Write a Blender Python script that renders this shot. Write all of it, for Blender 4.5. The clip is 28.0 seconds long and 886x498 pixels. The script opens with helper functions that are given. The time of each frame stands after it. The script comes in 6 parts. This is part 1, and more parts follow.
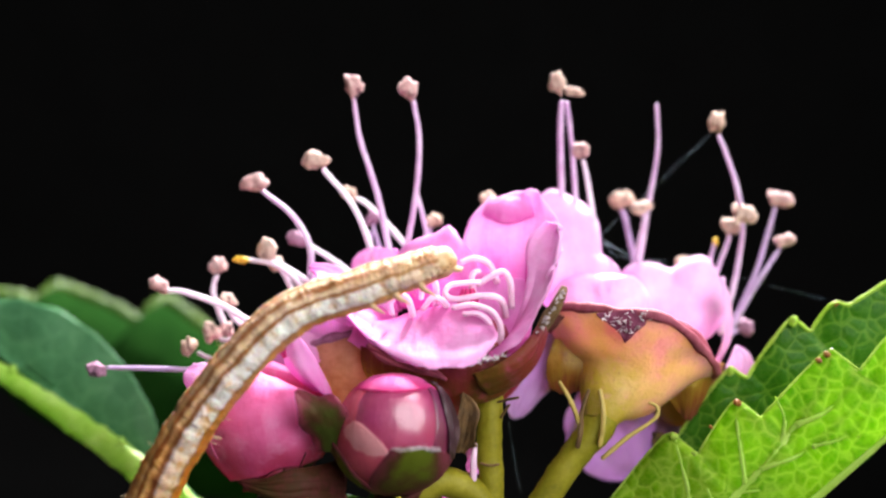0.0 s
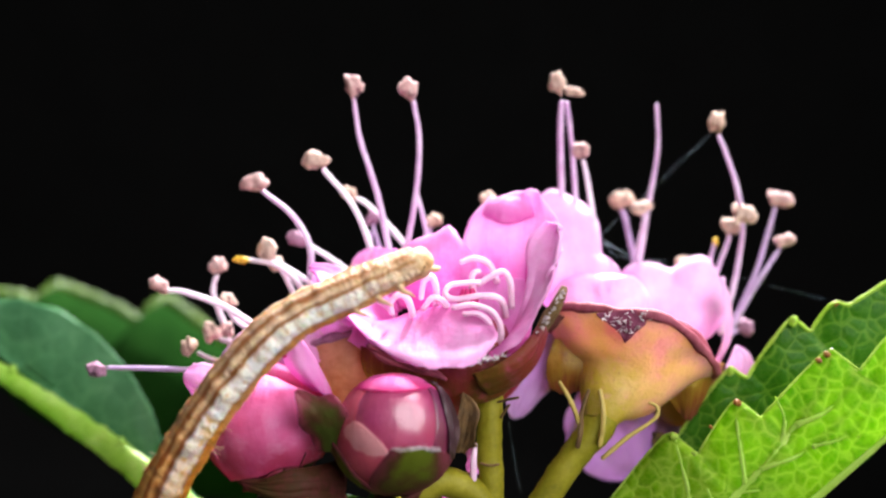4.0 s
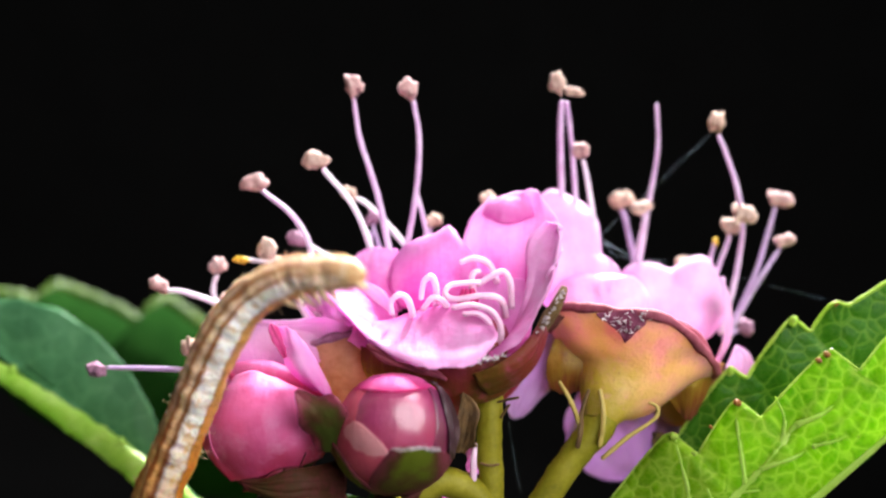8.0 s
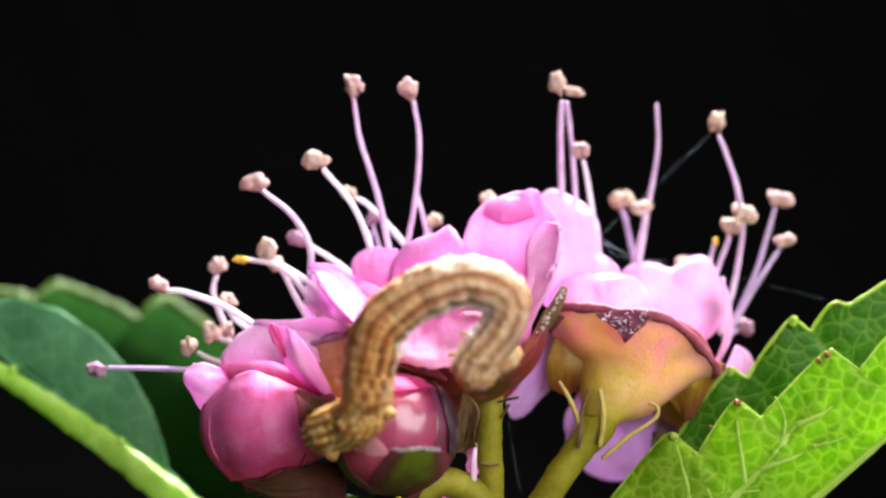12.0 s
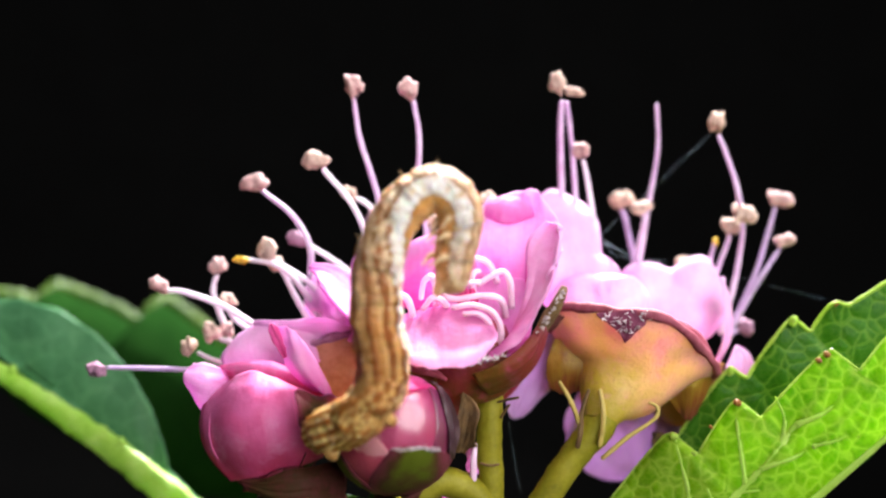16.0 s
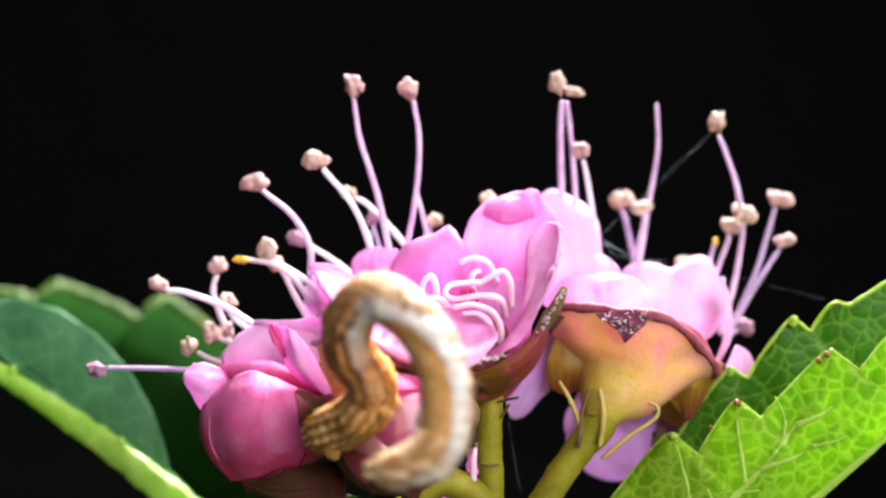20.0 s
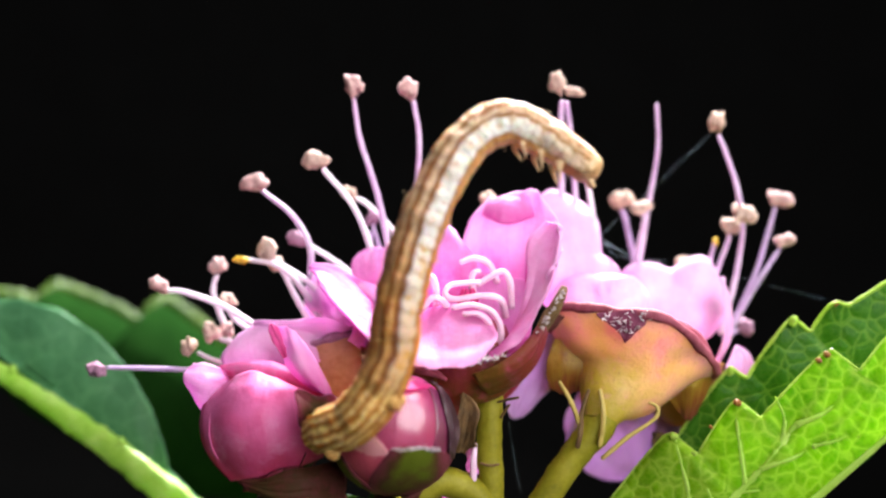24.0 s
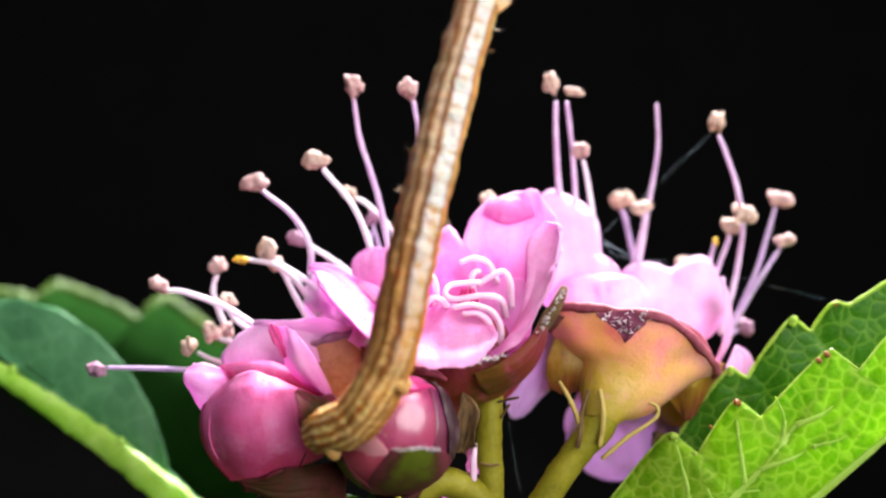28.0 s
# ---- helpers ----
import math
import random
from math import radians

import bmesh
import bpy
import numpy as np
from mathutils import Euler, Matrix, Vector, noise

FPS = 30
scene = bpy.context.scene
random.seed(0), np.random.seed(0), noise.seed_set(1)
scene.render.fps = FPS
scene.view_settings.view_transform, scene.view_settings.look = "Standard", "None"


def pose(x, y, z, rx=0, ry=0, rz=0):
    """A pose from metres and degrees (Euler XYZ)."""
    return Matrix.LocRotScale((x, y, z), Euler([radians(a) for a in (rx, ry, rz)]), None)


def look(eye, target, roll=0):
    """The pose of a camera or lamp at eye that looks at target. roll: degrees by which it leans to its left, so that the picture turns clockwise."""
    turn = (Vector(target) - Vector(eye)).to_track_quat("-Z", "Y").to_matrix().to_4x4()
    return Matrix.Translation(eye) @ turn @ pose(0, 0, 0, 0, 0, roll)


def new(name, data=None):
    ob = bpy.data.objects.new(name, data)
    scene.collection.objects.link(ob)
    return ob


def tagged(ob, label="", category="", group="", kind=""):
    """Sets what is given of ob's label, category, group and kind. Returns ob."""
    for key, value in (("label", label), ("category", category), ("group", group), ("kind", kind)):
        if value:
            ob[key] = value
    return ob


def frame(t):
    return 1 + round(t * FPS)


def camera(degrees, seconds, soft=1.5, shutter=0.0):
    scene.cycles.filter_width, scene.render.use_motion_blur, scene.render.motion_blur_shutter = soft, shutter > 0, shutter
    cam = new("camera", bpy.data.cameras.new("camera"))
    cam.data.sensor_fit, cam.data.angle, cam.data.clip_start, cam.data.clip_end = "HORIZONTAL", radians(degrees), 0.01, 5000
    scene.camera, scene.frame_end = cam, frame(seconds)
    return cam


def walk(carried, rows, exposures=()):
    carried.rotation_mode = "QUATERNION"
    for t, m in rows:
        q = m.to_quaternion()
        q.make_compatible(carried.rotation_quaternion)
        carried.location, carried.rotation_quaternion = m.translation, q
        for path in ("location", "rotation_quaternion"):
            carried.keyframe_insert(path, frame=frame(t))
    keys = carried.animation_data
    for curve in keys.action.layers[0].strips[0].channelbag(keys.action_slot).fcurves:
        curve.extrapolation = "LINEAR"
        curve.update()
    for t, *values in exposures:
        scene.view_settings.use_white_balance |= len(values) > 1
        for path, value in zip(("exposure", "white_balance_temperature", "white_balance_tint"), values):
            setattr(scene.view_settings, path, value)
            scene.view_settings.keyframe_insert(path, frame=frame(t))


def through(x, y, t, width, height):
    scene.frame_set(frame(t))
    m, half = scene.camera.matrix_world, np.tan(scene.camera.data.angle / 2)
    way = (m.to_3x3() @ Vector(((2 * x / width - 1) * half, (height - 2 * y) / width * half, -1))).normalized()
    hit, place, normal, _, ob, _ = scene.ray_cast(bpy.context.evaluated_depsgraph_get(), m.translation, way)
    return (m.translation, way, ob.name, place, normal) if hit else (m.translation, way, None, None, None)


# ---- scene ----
# A sprig of pink spirea against black cloth, with a looper caterpillar on it. True size: the flowers are about 5 mm wide.
U = 1.6e-5          # one step of the plan: 16 micrometres
FAR = 2154          # the camera's distance from the plan's sheet, in steps
HIGH = 0.06         # height of the camera over the floor, in metres

cam = camera(40.0, 28.0, soft=2.3, shutter=0.9)
cam.data.dof.use_dof = True
cam.data.dof.focus_distance = (FAR - 15) * U
cam.data.dof.aperture_fstop = 35.0
walk(cam, [(0.0, look((0, -FAR * U, HIGH), (0, 0, HIGH))), (28.0, look((0, -FAR * U, HIGH), (0, 0, HIGH)))],
     exposures=[(0.0, 0.04), (15.0, 0.04), (15.6, 0.14), (28.0, 0.16)])

# ---------------------------------------------------------------- light
world = bpy.data.worlds.new("dark_room")
world.use_nodes = True
scene.world = world
world.node_tree.nodes["Background"].inputs["Color"].default_value = (0.9, 0.95, 1.0, 1)
world.node_tree.nodes["Background"].inputs["Strength"].default_value = 0.01


def lamp(name, eye, target, size, watts, colour):
    data = bpy.data.lights.new(name, "AREA")
    data.shape, data.size, data.energy, data.color = "DISK", size, watts, colour
    ob = new(name, data)
    ob.matrix_world = look(eye, target)
    return ob


lamp("flash_behind", (0.025, 0.06, HIGH + 0.085), (0.001, 0, HIGH - 0.002), 0.03, 0.93, (1.0, 0.99, 0.99))
lamp("flash_front", (0.052, -0.070, HIGH + 0.042), (0, 0, HIGH - 0.002), 0.13, 0.225, (1.0, 0.98, 0.97))

# ---------------------------------------------------------------- materials
MAT = {}


class Nodes:
    """A small writer of node trees."""
    def __init__(self, name):
        self.mat = bpy.data.materials.new(name)
        self.mat.use_nodes = True
        self.t = self.mat.node_tree
        self.t.nodes.clear()
        MAT[name] = self.mat

    def add(self, kind, values=None, **props):
        n = self.t.nodes.new(kind)
        for k, v in props.items():
            if k == "operation":
                n.operation = v
            elif k == "feature":
                n.feature = v
            elif k == "blend_type":
                n.blend_type = v
            elif k == "data_type":
                n.data_type = v
            elif k == "interpolation_type":
                n.interpolation_type = v
        for k, v in (values or {}).items():
            s = n.inputs[k]
            if hasattr(v, "is_linked"):
                self.t.links.new(v, s)
            else:
                s.default_value = v
        return n

    def ramp(self, fac, stops):
        n = self.t.nodes.new("ShaderNodeValToRGB")
        e = n.color_ramp.elements
        while len(e) < len(stops):
            e.new(0.5)
        for q, (p, c) in zip(e, stops):
            q.position, q.color = p, (*c, 1) if len(c) == 3 else (c[0], c[0], c[0], 1)
        self.t.links.new(fac, n.inputs[0])
        return n.outputs[0]

    def mix(self, fac, a, b, blend="MIX"):
        n = self.t.nodes.new("ShaderNodeMix")
        n.data_type, n.blend_type = "RGBA", blend
        for s, v in ((n.inputs[0], fac), (n.inputs[6], a), (n.inputs[7], b)):
            if hasattr(v, "is_linked"):
                self.t.links.new(v, s)
            else:
                s.default_value = v if isinstance(v, (int, float)) else (*v, 1)
        return n.outputs[2]

    def math(self, op, a, b=0.0):
        n = self.t.nodes.new("ShaderNodeMath")
        n.operation = op
        for s, v in ((n.inputs[0], a), (n.inputs[1], b)):
            if hasattr(v, "is_linked"):
                self.t.links.new(v, s)
            else:
                s.default_value = v
        return n.outputs[0]

    def noise(self, vec, size, detail=3.0, rough=0.55):
        """Noise whose features are about size metres across."""
        n = self.add("ShaderNodeTexNoise", {"Vector": vec, "Scale": 1.0 / size, "Detail": detail, "Roughness": rough})
        return n.outputs[0]

    def finish(self, colour, rough, through=0.0, through_colour=None, height=None, bump=0.00001, coat=0.0, spec=0.4, deep=0.0):
        b = self.add("ShaderNodeBsdfPrincipled", {"Base Color": colour if hasattr(colour, "is_linked") else (*colour, 1), "Roughness": rough,
                                                  "Specular IOR Level": spec, "Coat Weight": coat, "Coat Roughness": 0.22, "Coat IOR": 1.75, "Subsurface Weight": deep})
        b.inputs["Subsurface Radius"].default_value = (1.0, 0.42, 0.14)
        b.inputs["Subsurface Scale"].default_value = 0.00030
        if height is not None:
            h = self.add("ShaderNodeBump", {"Height": height, "Distance": bump, "Strength": 1.0})
            self.t.links.new(h.outputs[0], b.inputs["Normal"])
        out = b.outputs[0]
        if through:
            tr = self.add("ShaderNodeBsdfTranslucent")
            tc = through_colour if through_colour is not None else colour
            if hasattr(tc, "is_linked"):
                self.t.links.new(tc, tr.inputs[0])
            else:
                tr.inputs[0].default_value = (*tc, 1)
            mx = self.add("ShaderNodeMixShader", {0: through})
            self.t.links.new(out, mx.inputs[1])
            self.t.links.new(tr.outputs[0], mx.inputs[2])
            out = mx.outputs[0]
        o = self.t.nodes.new("ShaderNodeOutputMaterial")
        self.t.links.new(out, o.inputs[0])
        return self.mat

    def coords(self):
        return self.t.nodes.new("ShaderNodeTexCoord")


def petal_material(name, base, tip, vein, pale, through=0.5, blotch=0.3, coat=0.0, spec=0.2):
    """Petal tissue: deeper at its base, with soft pale and deep patches, faint streaks and a cellular sheen."""
    n = Nodes(name)
    c = n.coords()
    sep = n.add("ShaderNodeSeparateXYZ", {0: c.outputs["UV"]})
    along = sep.outputs[1]
    soft = n.noise(c.outputs["Object"], 0.0013, 3)
    rim = n.math("ADD", along, n.math("MULTIPLY", n.math("SUBTRACT", soft, 0.5), 0.9))
    col = n.ramp(rim, [(0.08, base), (0.6, tip)])
    stretch = n.add("ShaderNodeMapping", {0: c.outputs["UV"], 3: (24.0, 1.4, 1.0)})
    streak = n.add("ShaderNodeTexNoise", {"Vector": stretch.outputs[0], "Scale": 1.0, "Detail": 4.0})
    col = n.mix(n.ramp(streak.outputs[0], [(0.48, (0.0,)), (0.75, (0.2,))]), col, vein)
    spot = n.noise(c.outputs["Object"], 0.0008, 4, 0.6)
    col = n.mix(n.ramp(spot, [(0.54, (0.0,)), (0.70, (blotch,))]), col, vein)
    col = n.mix(n.ramp(spot, [(0.30, (0.4,)), (0.47, (0.0,))]), col, pale)
    cell = n.noise(c.outputs["Object"], 0.00005, 2)
    crease = n.noise(c.outputs["Object"], 0.0003, 4, 0.6)
    height = n.math("ADD", n.math("MULTIPLY", streak.outputs[0], 0.7), n.math("ADD", n.math("MULTIPLY", cell, 0.22), n.math("MULTIPLY", crease, 1.6)))
    return n.finish(col, n.ramp(crease, [(0.3, (0.42,)), (0.7, (0.65,))]), through, col, height, 0.000028, coat, spec=spec)


petal_material("petal_pale", (0.84, 0.36, 0.74), (0.89, 0.57, 0.85), (0.82, 0.32, 0.70), (0.92, 0.71, 0.90), 0.42)
petal_material("petal_mid", (0.79, 0.19, 0.58), (0.88, 0.43, 0.80), (0.76, 0.16, 0.52), (0.93, 0.68, 0.90), 0.4)
petal_material("petal_pink", (0.79, 0.20, 0.58), (0.89, 0.49, 0.82), (0.76, 0.15, 0.50), (0.93, 0.63, 0.87), 0.42)
petal_material("petal_bud", (0.46, 0.05, 0.08), (0.72, 0.14, 0.22), (0.42, 0.035, 0.10), (0.76, 0.26, 0.42), 0.35, 0.5)
petal_material("petal_hot", (0.72, 0.06, 0.28), (0.84, 0.15, 0.48), (0.58, 0.04, 0.18), (0.88, 0.36, 0.64), 0.4)
petal_material("petal_lilac", (0.42, 0.23, 0.44), (0.54, 0.35, 0.58), (0.40, 0.20, 0.42), (0.64, 0.48, 0.67), 0.4)
petal_material("petal_deep", (0.77, 0.14, 0.54), (0.87, 0.35, 0.77), (0.72, 0.09, 0.42), (0.90, 0.46, 0.80), 0.4)
petal_material("petal_rose", (0.68, 0.07, 0.20), (0.90, 0.22, 0.54), (0.72, 0.07, 0.26), (0.93, 0.46, 0.76), 0.35, 0.45)
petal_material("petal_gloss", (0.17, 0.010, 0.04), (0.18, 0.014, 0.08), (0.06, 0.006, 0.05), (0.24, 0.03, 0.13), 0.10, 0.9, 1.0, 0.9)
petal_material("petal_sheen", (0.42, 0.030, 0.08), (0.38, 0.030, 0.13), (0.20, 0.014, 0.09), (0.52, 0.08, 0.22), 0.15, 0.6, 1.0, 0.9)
petal_material("petal_salmon", (0.70, 0.20, 0.24), (0.78, 0.34, 0.38), (0.66, 0.14, 0.20), (0.84, 0.46, 0.48), 0.3)


def tissue(name, stops, size, rough=0.5, through=0.15, bump=0.00002, spec=0.4, coat=0.0):
    """Plant or animal tissue: a ramp over two scales of noise."""
    n = Nodes(name)
    c = n.coords()
    big = n.noise(c.outputs["Object"], size, 3)
    small = n.noise(c.outputs["Object"], size * 0.14, 3, 0.6)
    v = n.math("ADD", n.math("MULTIPLY", big, 0.7), n.math("MULTIPLY", small, 0.3))
    col = n.ramp(v, stops)
    return n.finish(col, rough, through, col, small, bump, coat, spec)


tissue("filament", [(0.3, (0.60, 0.37, 0.60)), (0.5, (0.71, 0.53, 0.73)), (0.7, (0.80, 0.68, 0.82))], 0.0006, 0.45, 0.3, 0.00004)
tissue("filament_white", [(0.3, (0.74, 0.61, 0.74)), (0.7, (0.86, 0.79, 0.85))], 0.0006, 0.45, 0.35, 0.00004)
tissue("filament_lilac", [(0.3, (0.48, 0.32, 0.56)), (0.7, (0.66, 0.52, 0.74))], 0.0006, 0.45, 0.25, 0.00004)
tissue("filament_pink", [(0.3, (0.90, 0.58, 0.80)), (0.7, (0.94, 0.74, 0.88))], 0.0006, 0.4, 0.3)
tissue("anther", [(0.3, (0.52, 0.31, 0.27)), (0.48, (0.72, 0.50, 0.43)), (0.7, (0.86, 0.70, 0.62))], 0.00022, 0.7, 0.12, 0.00006)
tissue("anther_pink", [(0.3, (0.50, 0.26, 0.27)), (0.5, (0.70, 0.43, 0.43)), (0.7, (0.82, 0.61, 0.59))], 0.00022, 0.7, 0.12, 0.00006)
tissue("anther_dark", [(0.3, (0.24, 0.09, 0.17)), (0.6, (0.42, 0.22, 0.34))], 0.0002, 0.7, 0.05, 0.00005)
tissue("anther_tan", [(0.3, (0.42, 0.26, 0.20)), (0.6, (0.66, 0.46, 0.37))], 0.0003, 0.7, 0.1, 0.00005)
tissue("gold_tip", [(0.3, (0.70, 0.36, 0.02)), (0.7, (0.85, 0.60, 0.10))], 0.0003, 0.4, 0.15)
def cup_material(name, foot, waist, rim, flush):
    """A calyx cup: greenish at its foot, flushed towards the rim, with pale ribs and freckles."""
    n = Nodes(name)
    c = n.coords()
    sep = n.add("ShaderNodeSeparateXYZ", {0: c.outputs["UV"]})
    soft = n.noise(c.outputs["Object"], 0.0011, 4)
    v = n.math("ADD", sep.outputs[1], n.math("MULTIPLY", n.math("SUBTRACT", soft, 0.5), 1.1))
    col = n.ramp(v, [(0.28, foot), (0.52, waist), (0.76, rim), (1.0, flush)])
    rib = n.math("ABSOLUTE", n.math("SINE", n.math("MULTIPLY", n.math("ADD", sep.outputs[0], n.math("MULTIPLY", soft, 0.06)), 5 * math.pi)))
    col = n.mix(n.ramp(rib, [(0.08, (0.3,)), (0.5, (0.0,))]), col, foot)
    spot = n.noise(c.outputs["Object"], 0.00045, 4, 0.6)
    col = n.mix(n.ramp(spot, [(0.52, (0.0,)), (0.70, (0.55,))]), col, waist)
    col = n.mix(n.ramp(spot, [(0.30, (0.6,)), (0.46, (0.0,))]), col, flush)
    fine = n.noise(c.outputs["Object"], 0.00012, 3)
    col = n.mix(n.ramp(fine, [(0.62, (0.0,)), (0.8, (0.6,))]), col, (0.30, 0.09, 0.03))
    return n.finish(col, 0.4, 0.35, col, n.math("ADD", fine, n.math("MULTIPLY", spot, 2.0)), 0.00003, spec=0.45)


cup_material("cup_amber", (0.56, 0.44, 0.05), (0.69, 0.49, 0.20), (0.73, 0.45, 0.28), (0.74, 0.36, 0.37))
cup_material("cup_lobe", (0.46, 0.30, 0.04), (0.32, 0.15, 0.02), (0.26, 0.08, 0.016), (0.26, 0.05, 0.05))
cup_material("cup_red", (0.17, 0.085, 0.012), (0.24, 0.045, 0.024), (0.30, 0.04, 0.06), (0.44, 0.07, 0.14))
tissue("calyx_tan", [(0.3, (0.42, 0.17, 0.07)), (0.5, (0.60, 0.32, 0.18)), (0.7, (0.60, 0.24, 0.19))], 0.0014, 0.42, 0.35)
tissue("calyx_brown", [(0.3, (0.24, 0.10, 0.03)), (0.5, (0.36, 0.17, 0.05)), (0.7, (0.42, 0.14, 0.09))], 0.0012, 0.42, 0.25)
tissue("sepal_maroon", [(0.3, (0.025, 0.026, 0.007)), (0.48, (0.05, 0.02, 0.008)), (0.7, (0.10, 0.02, 0.026))], 0.0009, 0.6, 0.12, spec=0.12)


def sepal_material(name, heart, edge):
    """A sepal: green in its middle, wine-red towards its edge and tip, with blotches."""
    n = Nodes(name)
    c = n.coords()
    sep = n.add("ShaderNodeSeparateXYZ", {0: c.outputs["UV"]})
    off = n.math("ABSOLUTE", n.math("SUBTRACT", n.math("MULTIPLY", sep.outputs[0], 2.0), 1.0))
    soft = n.noise(c.outputs["Object"], 0.0006, 4)
    v = n.math("ADD", n.math("MAXIMUM", off, n.math("MULTIPLY", sep.outputs[1], 0.9)), n.math("MULTIPLY", n.math("SUBTRACT", soft, 0.5), 0.9))
    col = n.ramp(v, [(0.35, heart), (0.62, (0.07, 0.03, 0.014)), (0.9, edge)])
    fine = n.noise(c.outputs["Object"], 0.0001, 3)
    return n.finish(col, 0.55, 0.15, col, fine, 0.00003, spec=0.14)


sepal_material("sepal_leaf", (0.085, 0.11, 0.008), (0.16, 0.03, 0.05))
tissue("sepal_plum", [(0.3, (0.025, 0.014, 0.016)), (0.5, (0.06, 0.025, 0.035)), (0.72, (0.22, 0.15, 0.18))], 0.0005, 0.35, 0.1, 0.00003, spec=0.5)
sepal_material("sepal_green", (0.05, 0.07, 0.01), (0.20, 0.03, 0.06))
tissue("dry_brown", [(0.3, (0.05, 0.03, 0.015)), (0.55, (0.17, 0.09, 0.03)), (0.75, (0.36, 0.26, 0.12))], 0.0003, 0.6, 0.1, 0.00006)
tissue("fuzz", [(0.3, (0.62, 0.52, 0.58)), (0.7, (0.85, 0.80, 0.82))], 0.0003, 0.6, 0.3)
tissue("stem_green", [(0.3, (0.20, 0.185, 0.012)), (0.5, (0.32, 0.29, 0.022)), (0.7, (0.44, 0.39, 0.05))], 0.0010, 0.45, 0.4, 0.00003, spec=0.25)
tissue("bract", [(0.3, (0.40, 0.30, 0.06)), (0.7, (0.56, 0.44, 0.14))], 0.0008, 0.45, 0.25)
tissue("stem_shade", [(0.3, (0.22, 0.26, 0.04)), (0.7, (0.36, 0.38, 0.07))], 0.0012, 0.45, 0.25)
tissue("bark", [(0.3, (0.10, 0.06, 0.03)), (0.7, (0.24, 0.16, 0.08))], 0.0012, 0.7, 0.0, 0.0001)
tissue("silk", [(0.3, (0.30, 0.40, 0.46)), (0.7, (0.50, 0.60, 0.66))], 0.001, 0.3, 0.3)
tissue("sepal_wine", [(0.3, (0.09, 0.016, 0.035)), (0.5, (0.17, 0.035, 0.075)), (0.7, (0.28, 0.08, 0.15))], 0.0004, 0.6, 0.12, spec=0.15)
tissue("rim_wine", [(0.3, (0.20, 0.04, 0.06)), (0.7, (0.44, 0.12, 0.18))], 0.0004, 0.6, 0.15, spec=0.15)
tissue("tooth_tip", [(0.3, (0.20, 0.05, 0.02)), (0.5, (0.32, 0.12, 0.03)), (0.7, (0.46, 0.34, 0.05))], 0.0004, 0.4, 0.2)
tissue("vein_pale", [(0.3, (0.46, 0.70, 0.08)), (0.7, (0.62, 0.80, 0.20))], 0.0008, 0.5, 0.55, spec=0.15)
tissue("vein_dark", [(0.3, (0.10, 0.17, 0.03)), (0.7, (0.20, 0.30, 0.06))], 0.0008, 0.45, 0.2)


def leaf_material(name, dark, light, vein, size, through, rough=0.4, width=0.09, vein_amount=0.8, spec=0.22, quilt=0.000018):
    n = Nodes(name)
    c = n.coords()
    warp = n.add("ShaderNodeTexNoise", {"Vector": c.outputs["Object"], "Scale": 1 / (size * 1.6), "Detail": 2.0})
    off = n.add("ShaderNodeVectorMath", {0: warp.outputs[1], 1: (0.5, 0.5, 0.5)}, operation="SUBTRACT")
    off2 = n.add("ShaderNodeVectorMath", {0: off.outputs[0], 1: (size * 0.8,) * 3}, operation="MULTIPLY")
    pos = n.add("ShaderNodeVectorMath", {0: c.outputs["Object"], 1: off2.outputs[0]}, operation="ADD")
    net = n.add("ShaderNodeTexVoronoi", {"Vector": pos.outputs[0], "Scale": 1 / size}, feature="DISTANCE_TO_EDGE")
    net2 = n.add("ShaderNodeTexVoronoi", {"Vector": pos.outputs[0], "Scale": 2.3 / size}, feature="DISTANCE_TO_EDGE")
    big = n.noise(c.outputs["Object"], 0.0024, 4)
    col = n.ramp(big, [(0.3, dark), (0.7, light)])
    fine = n.noise(c.outputs["Object"], 0.00012, 3)
    col = n.mix(0.25, col, n.ramp(fine, [(0.3, dark), (0.75, light)]))
    hue = n.add("ShaderNodeTexVoronoi", {"Vector": pos.outputs[0], "Scale": 1 / size})
    tone = n.add("ShaderNodeSeparateXYZ", {0: hue.outputs["Color"]})
    col = n.mix(n.math("MULTIPLY", tone.outputs[0], 0.3), col, dark)
    wide = n.math("MULTIPLY", n.math("ADD", 0.5, big), width)
    line = n.ramp(n.math("DIVIDE", net.outputs[0], wide), [(0.15, (vein_amount,)), (0.55, (vein_amount * 0.3,)), (1.0, (0.0,))])
    line2 = n.ramp(net2.outputs[0], [(width * 0.2, (vein_amount * 0.28,)), (width * 1.1, (0.0,))])
    col = n.mix(line2, col, vein)
    col = n.mix(line, col, vein)
    h = n.math("ADD", n.ramp(net.outputs[0], [(0.0, (0.0,)), (0.32, (1.0,))]), n.math("MULTIPLY", fine, 0.3))
    return n.finish(col, rough, through, col, h, quilt, spec=spec)


